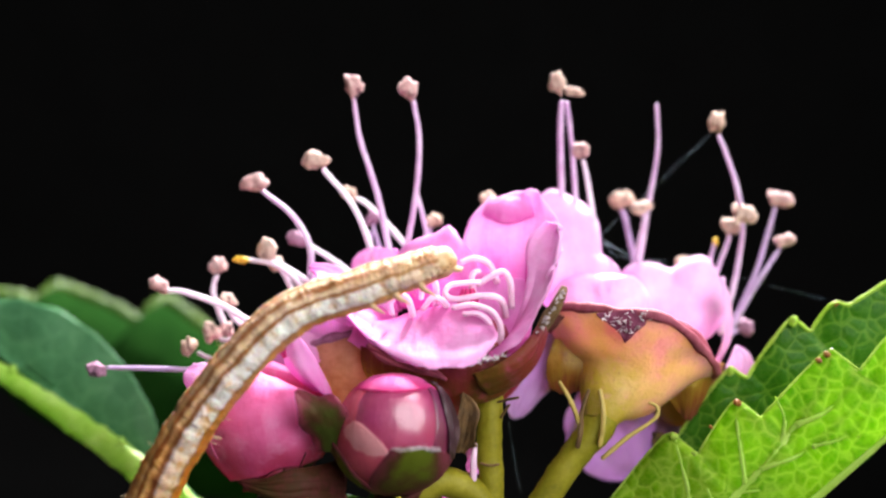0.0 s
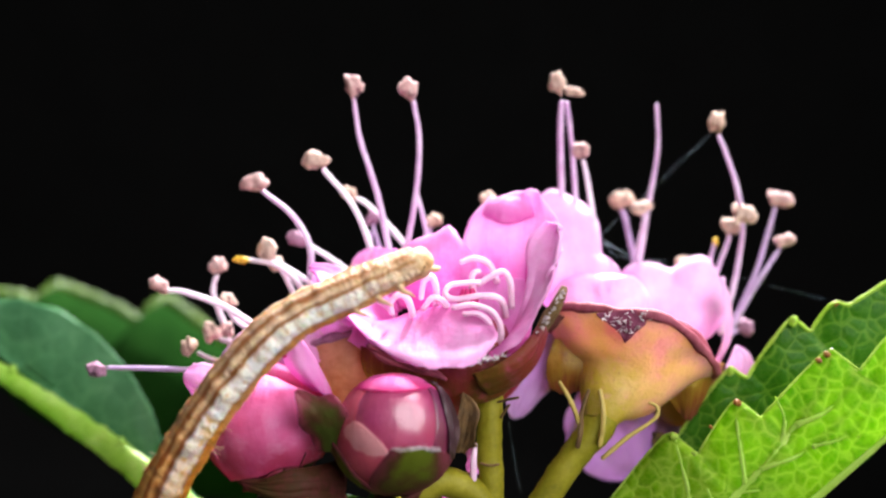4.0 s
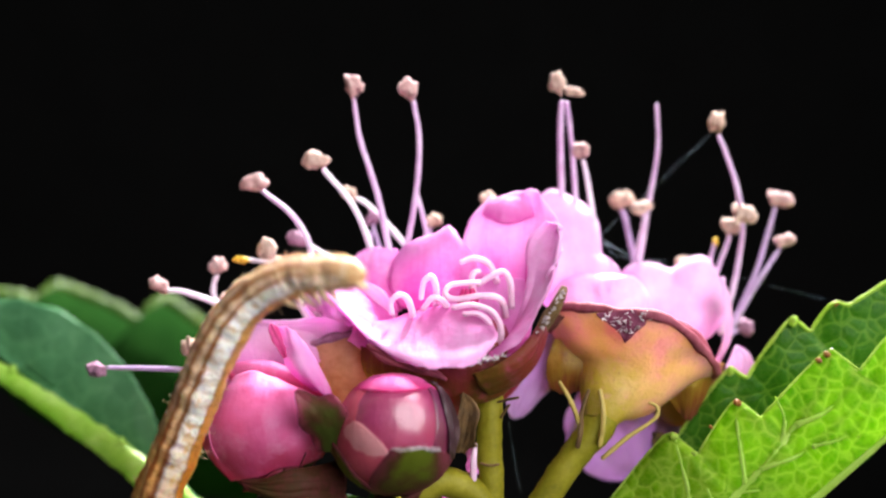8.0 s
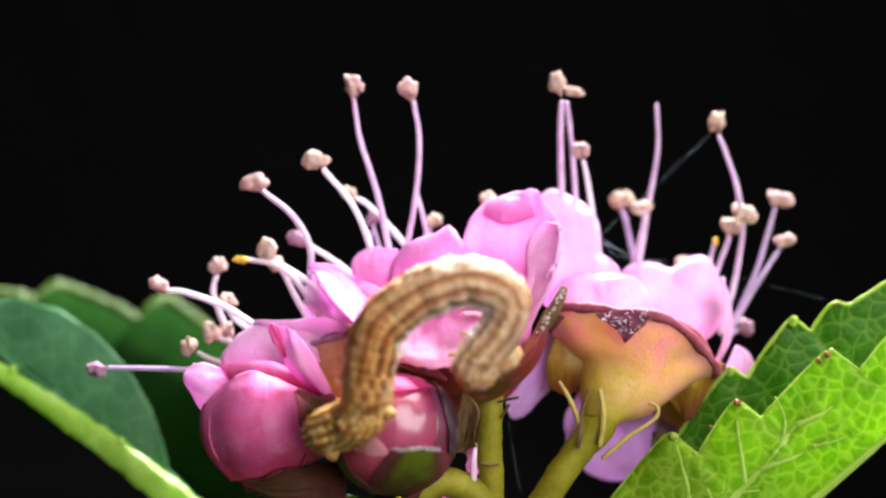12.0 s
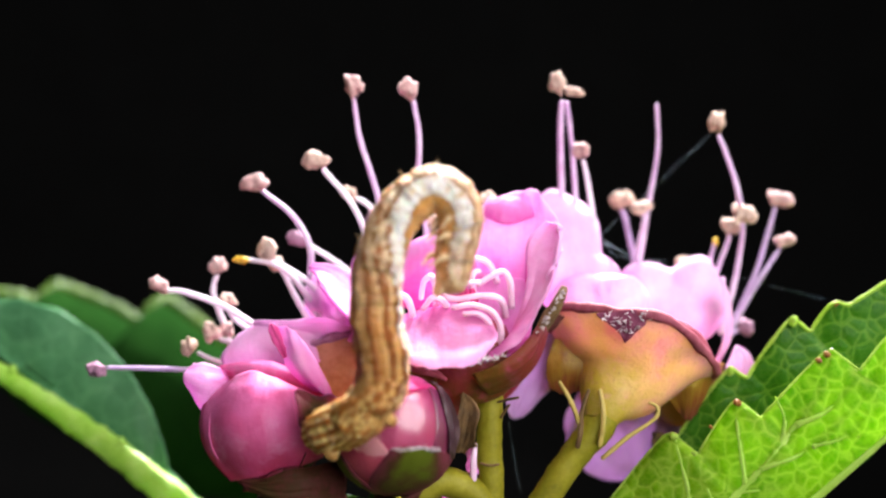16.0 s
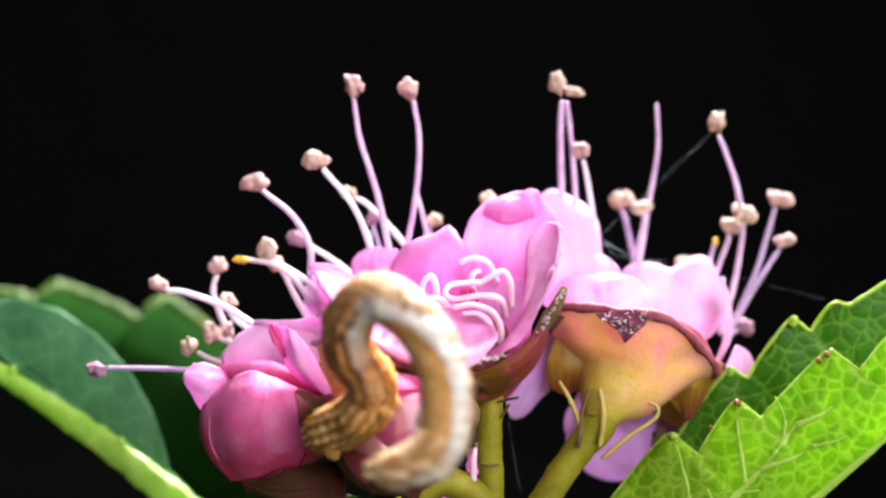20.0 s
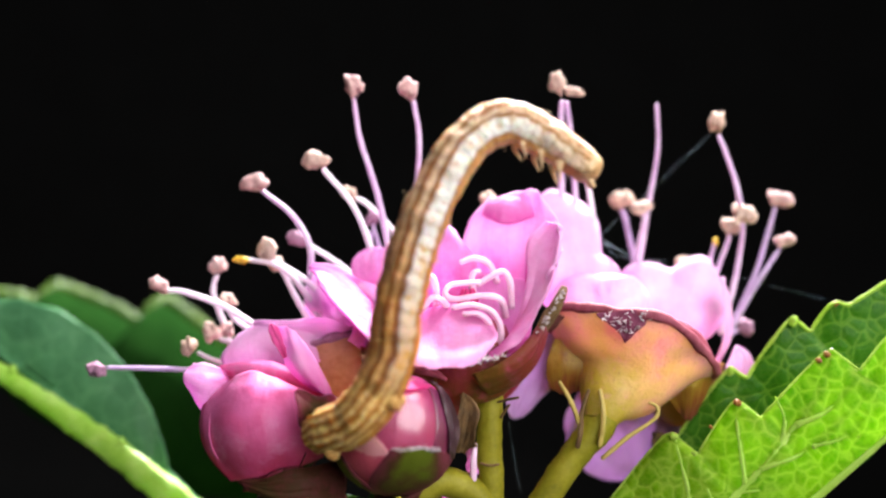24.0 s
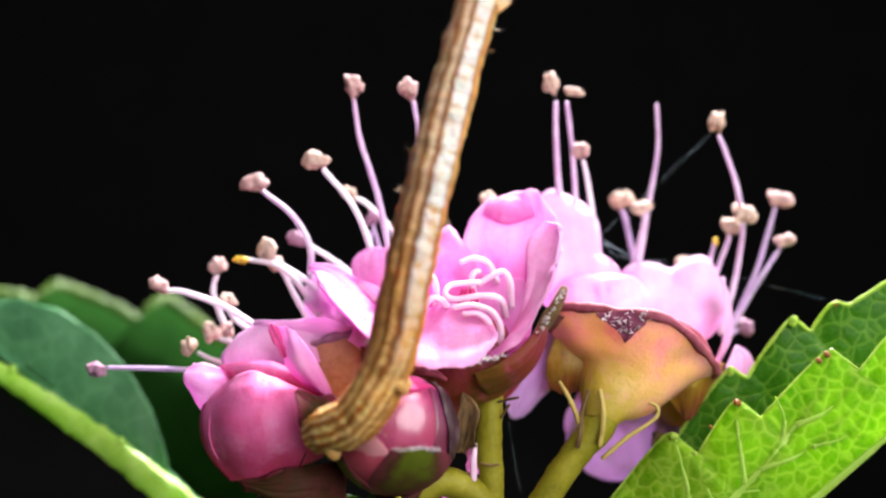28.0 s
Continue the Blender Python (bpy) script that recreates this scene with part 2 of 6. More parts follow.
leaf_material("leaf_bright", (0.065, 0.25, 0.002), (0.31, 0.57, 0.003), (0.64, 0.80, 0.12), 0.00042, 0.58, 0.5, 0.22, 0.32, 0.14, 0.000022)
leaf_material("leaf_deep", (0.018, 0.09, 0.003), (0.06, 0.21, 0.006), (0.30, 0.46, 0.07), 0.00050, 0.45, 0.4, 0.10, 0.34, 0.22, 0.000022)
leaf_material("leaf_soft", (0.040, 0.145, 0.060), (0.10, 0.29, 0.12), (0.16, 0.38, 0.17), 0.0007, 0.16, 0.55, 0.08, 0.3, 0.2)
# near-black green: the near leaf's shade on the far blade, put into its colour
leaf_material("leaf_far_shaded", (0.004, 0.017, 0.003), (0.009, 0.034, 0.006), (0.012, 0.04, 0.006), 0.0014, 0.05, 1.0, 0.03, 0.2, 0.0)
tissue("leaf_edge", [(0.3, (0.30, 0.48, 0.03)), (0.7, (0.52, 0.66, 0.14))], 0.0008, 0.45, 0.5)
# paler green that paints the light coming through the far leaf's edge
tissue("leaf_edge_lit", [(0.3, (0.032, 0.08, 0.003)), (0.7, (0.08, 0.155, 0.006))], 0.0012, 0.6, 0.3)
tissue("leaf_rim", [(0.3, (0.32, 0.60, 0.05)), (0.5, (0.48, 0.76, 0.12)), (0.7, (0.70, 0.88, 0.30))], 0.0009, 0.35, 0.4, 0.00004)


def skin_material():
    """The looper's skin: stripes set by the angle round the body, wavy, with grains."""
    n = Nodes("skin")
    c = n.coords()
    sep = n.add("ShaderNodeSeparateXYZ", {0: c.outputs["Object"]})
    run = n.add("ShaderNodeSeparateXYZ", {0: c.outputs["UV"]})
    shift = n.add("ShaderNodeCombineXYZ", {0: sep.outputs[0], 1: sep.outputs[1], 2: n.math("MULTIPLY", run.outputs[1], 23 * U)})
    ang = n.math("DIVIDE", n.math("ARCTAN2", n.math("ABSOLUTE", sep.outputs[0]), n.math("MULTIPLY", sep.outputs[1], -1.0)), math.pi)
    drawn = n.add("ShaderNodeCombineXYZ", {0: sep.outputs[0], 1: sep.outputs[1], 2: n.math("MULTIPLY", run.outputs[1], 9 * U)})
    wob = n.noise(drawn.outputs[0], 0.00034, 4, 0.6)
    fine = n.noise(shift.outputs[0], 0.00011, 3)
    ang = n.math("ADD", ang, n.math("MULTIPLY", n.math("ADD", n.math("MULTIPLY", n.math("SUBTRACT", wob, 0.5), 0.08), n.math("MULTIPLY", n.math("SUBTRACT", n.noise(shift.outputs[0], 0.00042, 2), 0.5), 0.08)), 1.0))
    tan, pale, brown, dusk, amber = (0.54, 0.24, 0.06), (0.77, 0.45, 0.155), (0.26, 0.070, 0.010), (0.15, 0.034, 0.005), (0.80, 0.25, 0.018)
    stops = [(0.0, (0.54, 0.25, 0.08)), (0.045, pale), (0.075, brown), (0.12, brown), (0.15, (0.48, 0.20, 0.055)), (0.22, tan), (0.24, pale), (0.265, pale), (0.29, brown), (0.355, brown), (0.385, pale), (0.43, tan), (0.465, dusk), (0.515, dusk), (0.55, (0.76, 0.38, 0.09)), (0.71, (0.80, 0.44, 0.12)),
             (0.74, brown), (0.78, (0.66, 0.26, 0.03)), (0.85, amber), (0.885, (0.42, 0.13, 0.014)), (0.92, amber), (1.0, (0.78, 0.38, 0.07))]
    col = n.ramp(ang, stops)
    folds = n.math("SINE", n.math("MULTIPLY", n.math("ADD", run.outputs[1], n.math("MULTIPLY", wob, 0.4)), 2 * math.pi))
    swell = n.math("ADD", n.math("MULTIPLY", folds, 0.5), 0.5)
    # the fore body: paler, its lines broken up
    crest = [(0.0, (0.72, 0.46, 0.28)), (0.06, (0.84, 0.64, 0.46)), (0.09, (0.36, 0.14, 0.06)), (0.14, (0.36, 0.14, 0.06)), (0.17, (0.72, 0.46, 0.26)), (0.25, (0.84, 0.64, 0.44)), (0.28, (0.36, 0.14, 0.06)), (0.34, (0.40, 0.16, 0.07)), (0.37, (0.78, 0.56, 0.36)), (0.43, (0.86, 0.69, 0.50)),
             (0.45, (0.24, 0.08, 0.03)), (0.485, (0.28, 0.10, 0.04)), (0.51, (0.84, 0.66, 0.46)), (0.71, (0.86, 0.68, 0.46)), (0.74, (0.30, 0.10, 0.03)), (0.79, (0.72, 0.36, 0.10)), (1.0, (0.80, 0.48, 0.18))]
    col = n.mix(n.ramp(n.math("DIVIDE", run.outputs[1], 40.0), [(0.36, (0.0,)), (0.58, (0.9,))]), col, n.ramp(ang, crest))
    # the hind end: cream lines on ochre
    hind = [(0.0, (0.66, 0.38, 0.13))]
    for mid_line in (0.12, 0.27, 0.41, 0.54, 0.66, 0.80):
        hind += [(mid_line - 0.05, (0.30, 0.085, 0.006)), (mid_line - 0.015, (0.84, 0.56, 0.17)), (mid_line + 0.02, (0.88, 0.66, 0.28)), (mid_line + 0.045, (0.48, 0.17, 0.012))]
    hind += [(1.0, (0.68, 0.34, 0.08))]
    col = n.mix(n.ramp(n.math("DIVIDE", run.outputs[1], 40.0), [(0.12, (1.0,)), (0.26, (0.0,))]), col, n.ramp(ang, hind))
    col = n.mix(n.ramp(n.math("DIVIDE", run.outputs[1], 40.0), [(0.76, (0.0,)), (0.94, (0.5,))]), col, (0.72, 0.44, 0.22))
    patch = n.noise(shift.outputs[0], 0.00040, 4, 0.65)
    on_side = n.ramp(ang, [(0.495, (0.0,)), (0.53, (1.0,)), (0.72, (1.0,)), (0.76, (0.0,))])
    fore = n.ramp(n.math("DIVIDE", run.outputs[1], 40.0), [(0.17, (0.0,)), (0.34, (0.55,)), (0.48, (1.0,)), (0.82, (1.0,)), (0.92, (0.25,))])
    white = n.math("MULTIPLY", n.math("MULTIPLY", on_side, fore), n.ramp(n.math("ADD", patch, n.math("MULTIPLY", swell, 0.08)), [(0.40, (0.0,)), (0.50, (0.95,))]))
    col = n.mix(white, col, (0.95, 0.94, 0.90))
    col = n.mix(n.ramp(fine, [(0.56, (0.0,)), (0.76, (0.2,))]), col, (0.74, 0.38, 0.12))
    blot = n.noise(shift.outputs[0], 0.00026, 3, 0.6)
    col = n.mix(n.ramp(blot, [(0.54, (0.0,)), (0.72, (0.2,))]), col, (0.78, 0.40, 0.11))
    col = n.mix(n.ramp(blot, [(0.28, (0.2,)), (0.42, (0.0,))]), col, (0.24, 0.07, 0.012))
    h = n.math("ADD", fine, n.math("ADD", n.math("MULTIPLY", wob, 0.6), n.math("MULTIPLY", folds, 0.02)))
    col = n.mix(n.ramp(swell, [(0.0, (0.26,)), (0.24, (0.0,))]), col, (0.30, 0.12, 0.04))
    return n.finish(col, 0.48, 0.2, (0.90, 0.36, 0.05), h, 0.00013, spec=0.3, deep=0.5)


skin_material()
tissue("head_skin", [(0.3, (0.50, 0.24, 0.09)), (0.5, (0.68, 0.42, 0.20)), (0.7, (0.82, 0.64, 0.40))], 0.0003, 0.45, 0.12, 0.00004)
tissue("leg_skin", [(0.3, (0.62, 0.36, 0.14)), (0.7, (0.86, 0.70, 0.46))], 0.0004, 0.45, 0.25, 0.00003)
tissue("proleg_skin", [(0.3, (0.40, 0.16, 0.03)), (0.5, (0.66, 0.38, 0.12)), (0.7, (0.80, 0.58, 0.28))], 0.0004, 0.5, 0.2, 0.00005)
tissue("hair", [(0.3, (0.55, 0.38, 0.2)), (0.7, (0.75, 0.6, 0.4))], 0.0004, 0.4, 0.3)
tissue("eye_dark", [(0.3, (0.10, 0.05, 0.025)), (0.7, (0.20, 0.10, 0.05))], 0.0002, 0.2, 0.0)
tissue("black_cloth", [(0.3, (0.009, 0.009, 0.009)), (0.7, (0.016, 0.016, 0.016))], 0.004, 0.95, 0.0, 0.0001, spec=0.05)

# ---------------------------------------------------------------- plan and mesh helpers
def at(x, y, d=0):
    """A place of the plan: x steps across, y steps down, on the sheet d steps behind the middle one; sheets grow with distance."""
    k = (FAR + d) / FAR
    return Vector(((x - 784) * U * k, d * U, HIGH + (441 - y) * U * k))


def way(x, y, d=0):
    return Vector((x, d, -y)).normalized()


ORIGIN = {}


def thing(name, place, label, category, group=""):
    ob = new(name)
    ob.location = place
    ob.empty_display_size = 0.001
    ORIGIN[ob] = Vector(place)
    return tagged(ob, label, category, group)


def part(name, bm, material, parent, label=""):
    """Links a bmesh in world coordinates as one mesh under a thing or a part."""
    o = ORIGIN[parent]
    bmesh.ops.translate(bm, verts=bm.verts, vec=-o)
    for f in bm.faces:
        f.smooth = True
    me = bpy.data.meshes.new(name)
    bm.to_mesh(me)
    bm.free()
    me.materials.append(material)
    ob = new(name, me)
    ob.parent = parent
    ORIGIN[ob] = o
    if label:
        ob["label"] = label
    return ob


def spline(pts, n):
    """n + 1 points along a Catmull-Rom curve through pts (any number of components), even in the parameter."""
    p = np.array([np.atleast_1d(np.array(q, float)) for q in pts])
    p = np.vstack([2 * p[0] - p[1], p, 2 * p[-1] - p[-2]])
    out = []
    for i in range(n + 1):
        s = i / n * (len(p) - 3)
        k = min(int(s), len(p) - 4)
        f = s - k
        a, b, c, e = p[k:k + 4]
        out.append(0.5 * (2 * b + (c - a) * f + (2 * a - 5 * b + 4 * c - e) * f * f + (3 * b - a - 3 * c + e) * f ** 3))
    return np.array(out)


def tube(bm, pts, radii, n=24, around=10, rough=0.0, seed=0, flat=1.0):
    """A rounded tube through world points; radii in plan steps."""
    c = spline(pts, n)
    r = spline(radii, n)[:, 0] * U
    side = None
    rings = []
    for i in range(n + 1):
        t = Vector(c[min(i + 1, n)] - c[max(i - 1, 0)]).normalized()
        if side is None:
            side = t.cross(Vector((0.3, 0.9, 0.2))).normalized()
        side = (side - t * side.dot(t)).normalized()
        up = t.cross(side)
        ring = []
        for k in range(around):
            a = 2 * math.pi * k / around
            q = r[i]
            p = Vector(c[i]) + (side * math.cos(a) + up * math.sin(a) * flat) * q
            if rough:
                p += (side * math.cos(a) + up * math.sin(a)) * q * rough * noise.noise(p / (U * 14) + Vector((seed, 0, 0)))
            ring.append(bm.verts.new(p))
        rings.append(ring)
    for a, b in zip(rings, rings[1:]):
        for k in range(around):
            bm.faces.new((a[k], a[(k + 1) % around], b[(k + 1) % around], b[k]))
    for ring, j, e in ((rings[0], 0, 1), (rings[-1], n, n - 1)):
        tip = bm.verts.new(Vector(c[j]) + Vector(c[j] - c[e]).normalized() * r[j] * 0.6)
        for k in range(around):
            f = (ring[(k + 1) % around], ring[k], tip) if j == 0 else (ring[k], ring[(k + 1) % around], tip)
            bm.faces.new(f)
    return bm


def sheet(bm, rows, thick, soft_rim=True):
    """A thin shell from rows of world points, with rims; uv: across and along."""
    uv = bm.loops.layers.uv.verify()
    nv, nu = len(rows), len(rows[0])
    nor = []
    for j in range(nv):
        line = []
        for i in range(nu):
            a = rows[min(j + 1, nv - 1)][i] - rows[max(j - 1, 0)][i]
            b = rows[j][min(i + 1, nu - 1)] - rows[j][max(i - 1, 0)]
            q = a.cross(b)
            line.append(q.normalized() if q.length > 1e-15 else Vector((0, -1, 0)))
        nor.append(line)
    t = thick * U * 0.5
    taper = [[0.3 + 0.7 * min(1.0, 4 * min(i, nu - 1 - i) / (nu - 1), 4 * (nv - 1 - j) / (nv - 1)) if soft_rim else 1.0 for i in range(nu)] for j in range(nv)]
    front = [[bm.verts.new(rows[j][i] + nor[j][i] * t * taper[j][i]) for i in range(nu)] for j in range(nv)]
    back = [[bm.verts.new(rows[j][i] - nor[j][i] * t * taper[j][i]) for i in range(nu)] for j in range(nv)]

    def quad(vs, where):
        try:
            f = bm.faces.new(vs)
        except ValueError:
            return
        for lo, w in zip(f.loops, where):
            lo[uv].uv = (w[1] / (nu - 1), w[0] / (nv - 1))
    for j in range(nv - 1):
        for i in range(nu - 1):
            w = [(j, i), (j, i + 1), (j + 1, i + 1), (j + 1, i)]
            quad([front[a][b] for a, b in w][::-1], w[::-1])
            quad([back[a][b] for a, b in w], w)
    rim = [(0, i) for i in range(nu)] + [(j, nu - 1) for j in range(1, nv)] + [(nv - 1, i) for i in range(nu - 2, -1, -1)] + [(j, 0) for j in range(nv - 2, 0, -1)]
    for a, b in zip(rim, rim[1:] + rim[:1]):
        quad([front[a[0]][a[1]], front[b[0]][b[1]], back[b[0]][b[1]], back[a[0]][a[1]]], [a, b, b, a])
    return bm


def petal(parent, spine, widths, material, across=(1, 0, 0), cup=0.25, ruffle=6, seed=0, thick=5, tip=9, curl=0.0, name="petal", label="", n=34):
    """A petal along a spine of plan places, with half-widths in plan steps; cup lifts its sides, curl rolls its end."""
    c = spline([at(*p) for p in spine], n)
    w = np.maximum(spline(widths, n)[:, 0], 1) * U
    ac = way(*across)
    rows = []
    m = 26
    for j in range(n + 1):
        v = j / n
        t = Vector(c[min(j + 1, n)] - c[max(j - 1, 0)]).normalized()
        a = (ac - t * ac.dot(t)).normalized()
        nn = a.cross(t)
        if nn.y > 0:
            nn = -nn
        e = max(0.0, (v - 0.55) / 0.45)
        ww = w[j] * max(0.02, 1 - e ** (tip / 3)) ** 0.5
        slim = ww / w.max()
        row = []
        for i in range(m + 1):
            u = 2 * i / m - 1
            p = Vector(c[j]) + a * ww * u + nn * (cup * u * u * ww)
            edge = max(abs(u) ** 3, v ** 4)
            g = noise.noise(Vector((u * 1.5, v * 2.0, seed * 3.7))) * 1.3 + 0.5 * noise.noise(Vector((u * 4.0, v * 4.5, seed * 3.7 + 9)))
            g += 0.9 * (0.5 - abs(noise.noise(Vector((u * 2.6, v * 1.7, seed * 5.1 + 4))))) * (0.4 + v)
            p += nn * g * ruffle * U * (0.6 + 1.2 * edge)
            p += t * U * ruffle * 1.5 * slim * edge * (noise.noise(Vector((u * 2.6, 7.7, seed * 2.3))) + 0.5 * noise.noise(Vector((u * 6.5, 3.1, seed * 2.3))))
            p += a * U * ruffle * 0.9 * u * noise.noise(Vector((v * 4.2, u, seed * 4.3)))
            p += nn * curl * U * max(0, v - 0.7) ** 2 / 0.09
            row.append(p)
        rows.append(row)
    bm = bmesh.new()
    sheet(bm, rows, thick)
    return part(name, bm, material, parent, label)


def round_petal(parent, centre, radii, material, tilt=(0, 0), dome=0.2, ruffle=7, seed=0, base=-90, folds=5, thick=4, name="petal", label=""):
    """A broad petal about a plan place: radii at even angles (from the right, upwards round), in steps; tilt: how much deeper it lies
    per step to the right and per step down; dome bulges its middle to the camera; folds radiate from its base."""
    m, n = 56, 16
    k = len(radii)
    ring = spline(list(radii) + [radii[0]], 4 * k)[:, 0]
    bx, by = math.cos(radians(base)), math.sin(radians(base))
    big = max(radii)
    x0, y0, d0 = centre
    grid = []
    for j in range(n + 1):
        s = (j / n) ** 0.8
        row = []
        for i in range(m + 1):
            a = 2 * math.pi * (i % m) / m
            r = float(np.interp((i % m) / m * 4 * k, range(4 * k + 1), ring)) * s
            r *= 1 + s * s * (0.05 * noise.noise(Vector((math.cos(a) * 3, math.sin(a) * 3, seed * 1.7))) + 0.025 * noise.noise(Vector((math.cos(a) * 9, math.sin(a) * 9, seed * 1.7))))
            dx, dy = r * math.cos(a), -r * math.sin(a)
            qx, qy = dx / big, -dy / big
            far = math.hypot(qx - bx, qy - by)
            turn = math.atan2(qx * by - qy * bx, 1.25 - qx * bx - qy * by)
            h = -dome * big * (1 - s * s)
            h += ruffle * (0.35 + 0.9 * s ** 3) * (1.2 * noise.noise(Vector((qx * 1.7, qy * 1.7, seed * 2.9))) + 0.45 * noise.noise(Vector((qx * 4.3, qy * 4.3, seed * 2.9))))
            h += ruffle * 0.55 * math.sin(folds * turn * 2.2 + seed + 1.5 * noise.noise(Vector((qx * 2, qy * 2, seed)))) * min(1.0, far) * (0.3 + 0.7 * s)
            h += ruffle * (1.25 * math.hypot(noise.noise(Vector((turn * 3.2, far * 1.1, seed * 3.3))), 0.12) + 0.35 * math.hypot(noise.noise(Vector((turn * 6.0, far * 2.3, seed * 4.1))), 0.15) - 0.5) * min(1.0, far * 1.2)
            roll = max(0.0, s - 0.78) / 0.22
            h += roll * roll * big * 0.13 * (0.5 + 1.5 * noise.noise(Vector((math.cos(a) * 1.3, math.sin(a) * 1.3, seed * 6.1))))
            p = at(x0 + dx, y0 + dy, d0 + dx * tilt[0] + dy * tilt[1] + h)
            row.append((p, (0.5 + turn * 0.35, min(1.0, far * 0.55))))
        grid.append(row)
    bm = bmesh.new()
    uv = bm.loops.layers.uv.verify()
    shells = []
    for side in (-1, 1):
        mid_v = bm.verts.new(grid[0][0][0] + Vector((0, side * thick * 0.5 * U, 0)))
        rings = [[bm.verts.new(grid[j][i][0] + Vector((0, side * thick * 0.5 * U * (1 - 0.75 * (j / n) ** 3), 0))) for i in range(m)] for j in range(1, n + 1)]
        shells.append(rings)

        def face(vs, where):
            if side > 0:
                vs, where = vs[::-1], where[::-1]
            f = bm.faces.new(vs)
            for lo, w in zip(f.loops, where):
                lo[uv].uv = grid[w[0]][w[1]][1]
        for i in range(m):
            e = (i + 1) % m
            face([mid_v, rings[0][i], rings[0][e]], [(0, i), (1, i), (1, e)])
            for j in range(n - 1):
                face([rings[j][i], rings[j + 1][i], rings[j + 1][e], rings[j][e]], [(j + 1, i), (j + 2, i), (j + 2, e), (j + 1, e)])
    for i in range(m):
        e = (i + 1) % m
        f = bm.faces.new([shells[0][-1][i], shells[1][-1][i], shells[1][-1][e], shells[0][-1][e]])
        for lo, w in zip(f.loops, (i, i, e, e)):
            lo[uv].uv = grid[n][w][1]
    return part(name, bm, material, parent, label)


def shell_petal(parent, centre, radii, apex, lon, span, lat, material, grow=1.0, ruffle=3, seed=0, thick=6, point=0.5, name="petal", label=""):
    """A petal or sepal that hugs an egg. centre: plan place; radii: along the apex's way, and the two ways across, in steps;
    lon: where its middle stands, in degrees from the camera's side; lat: from base (-90) to apex (90)."""
    ax = way(*apex)
    front = Vector((0, -1, 0))
    front = (front - ax * front.dot(ax)).normalized()
    side = ax.cross(front)
    o = at(*centre)
    rows = []
    n, m = 24, 18
    for j in range(n + 1):
        v = j / n
        la = radians(lat[0] + (lat[1] - lat[0]) * v)
        sp = span * (1 - v ** (2.2 / point)) ** 0.5 if point else span
        sp = max(sp, 1.5)
        row = []
        for i in range(m + 1):
            u = 2 * i / m - 1
            lo = radians(lon + sp * u)
            q = ax * math.sin(la) * radii[0] + (front * math.cos(lo) * radii[1] + side * math.sin(lo) * radii[2]) * math.cos(la)
            g = noise.noise(Vector((u * 1.3, v * 2.0, seed * 3.1))) + 0.9 * (abs(noise.noise(Vector((u * 2.1, v * 1.3, seed * 8.3)))) - 0.3) + 0.7 * noise.noise(Vector((u * 3.2, v * 3.6, seed * 3.1))) + 0.35 * (0.4 - abs(noise.noise(Vector((u * 4.5, v * 2.0, seed * 7.1)))))
            k = grow + ruffle / 100 * (g + abs(u) ** 4 * 0.8 + v ** 6 * 0.6)
            row.append(o + q * U * k)
        rows.append(row)
    bm = bmesh.new()
    sheet(bm, rows, thick)
    return part(name, bm, material, parent, label)


def patch(parent, grid, material, ruffle=3, seed=0, thick=5, name="petal", label="", n=30, m=24):
    """A curved blade through a small net of plan places: rows from its base to its tip, each from one side to the other; its rim is soft and waves a little."""
    net = np.array([[list(at(*q)) for q in row] for row in grid])
    across = np.array([spline(row, m) for row in net])
    body = np.stack([spline(across[:, i], n) for i in range(m + 1)], 1)
    rows = []
    for j in range(n + 1):
        v = j / n
        row = []
        for i in range(m + 1):
            u = 2 * i / m - 1
            a = Vector(body[min(j + 1, n), i] - body[max(j - 1, 0), i])
            b = Vector(body[j, min(i + 1, m)] - body[j, max(i - 1, 0)])
            nn = a.cross(b)
            nn = nn.normalized() if nn.length > 1e-15 else Vector((0, -1, 0))
            edge = max(abs(u) ** 4, v ** 5)
            g = noise.noise(Vector((u * 1.4, v * 1.8, seed * 3.7))) + 0.5 * noise.noise(Vector((u * 3.6, v * 3.1, seed * 3.7 + 9))) + 0.5 * (0.35 - abs(noise.noise(Vector((u * 2.6, v * 1.2, seed * 5.1)))))
            p = Vector(body[j, i]) + nn * g * ruffle * U * (0.6 + 1.1 * edge)
            e = noise.noise(Vector((u * 3.1 + seed, v * 3.1, 5.5))) + 0.5 * noise.noise(Vector((u * 8.1 + seed, v * 8.1, 2.5)))
            p += (a.normalized() * v ** 5 + b.normalized() * u * abs(u) ** 4) * e * ruffle * U * 0.7
            row.append(p)
        rows.append(row)
    bm = bmesh.new()
    sheet(bm, rows, thick)
    return part(name, bm, material, parent, label)


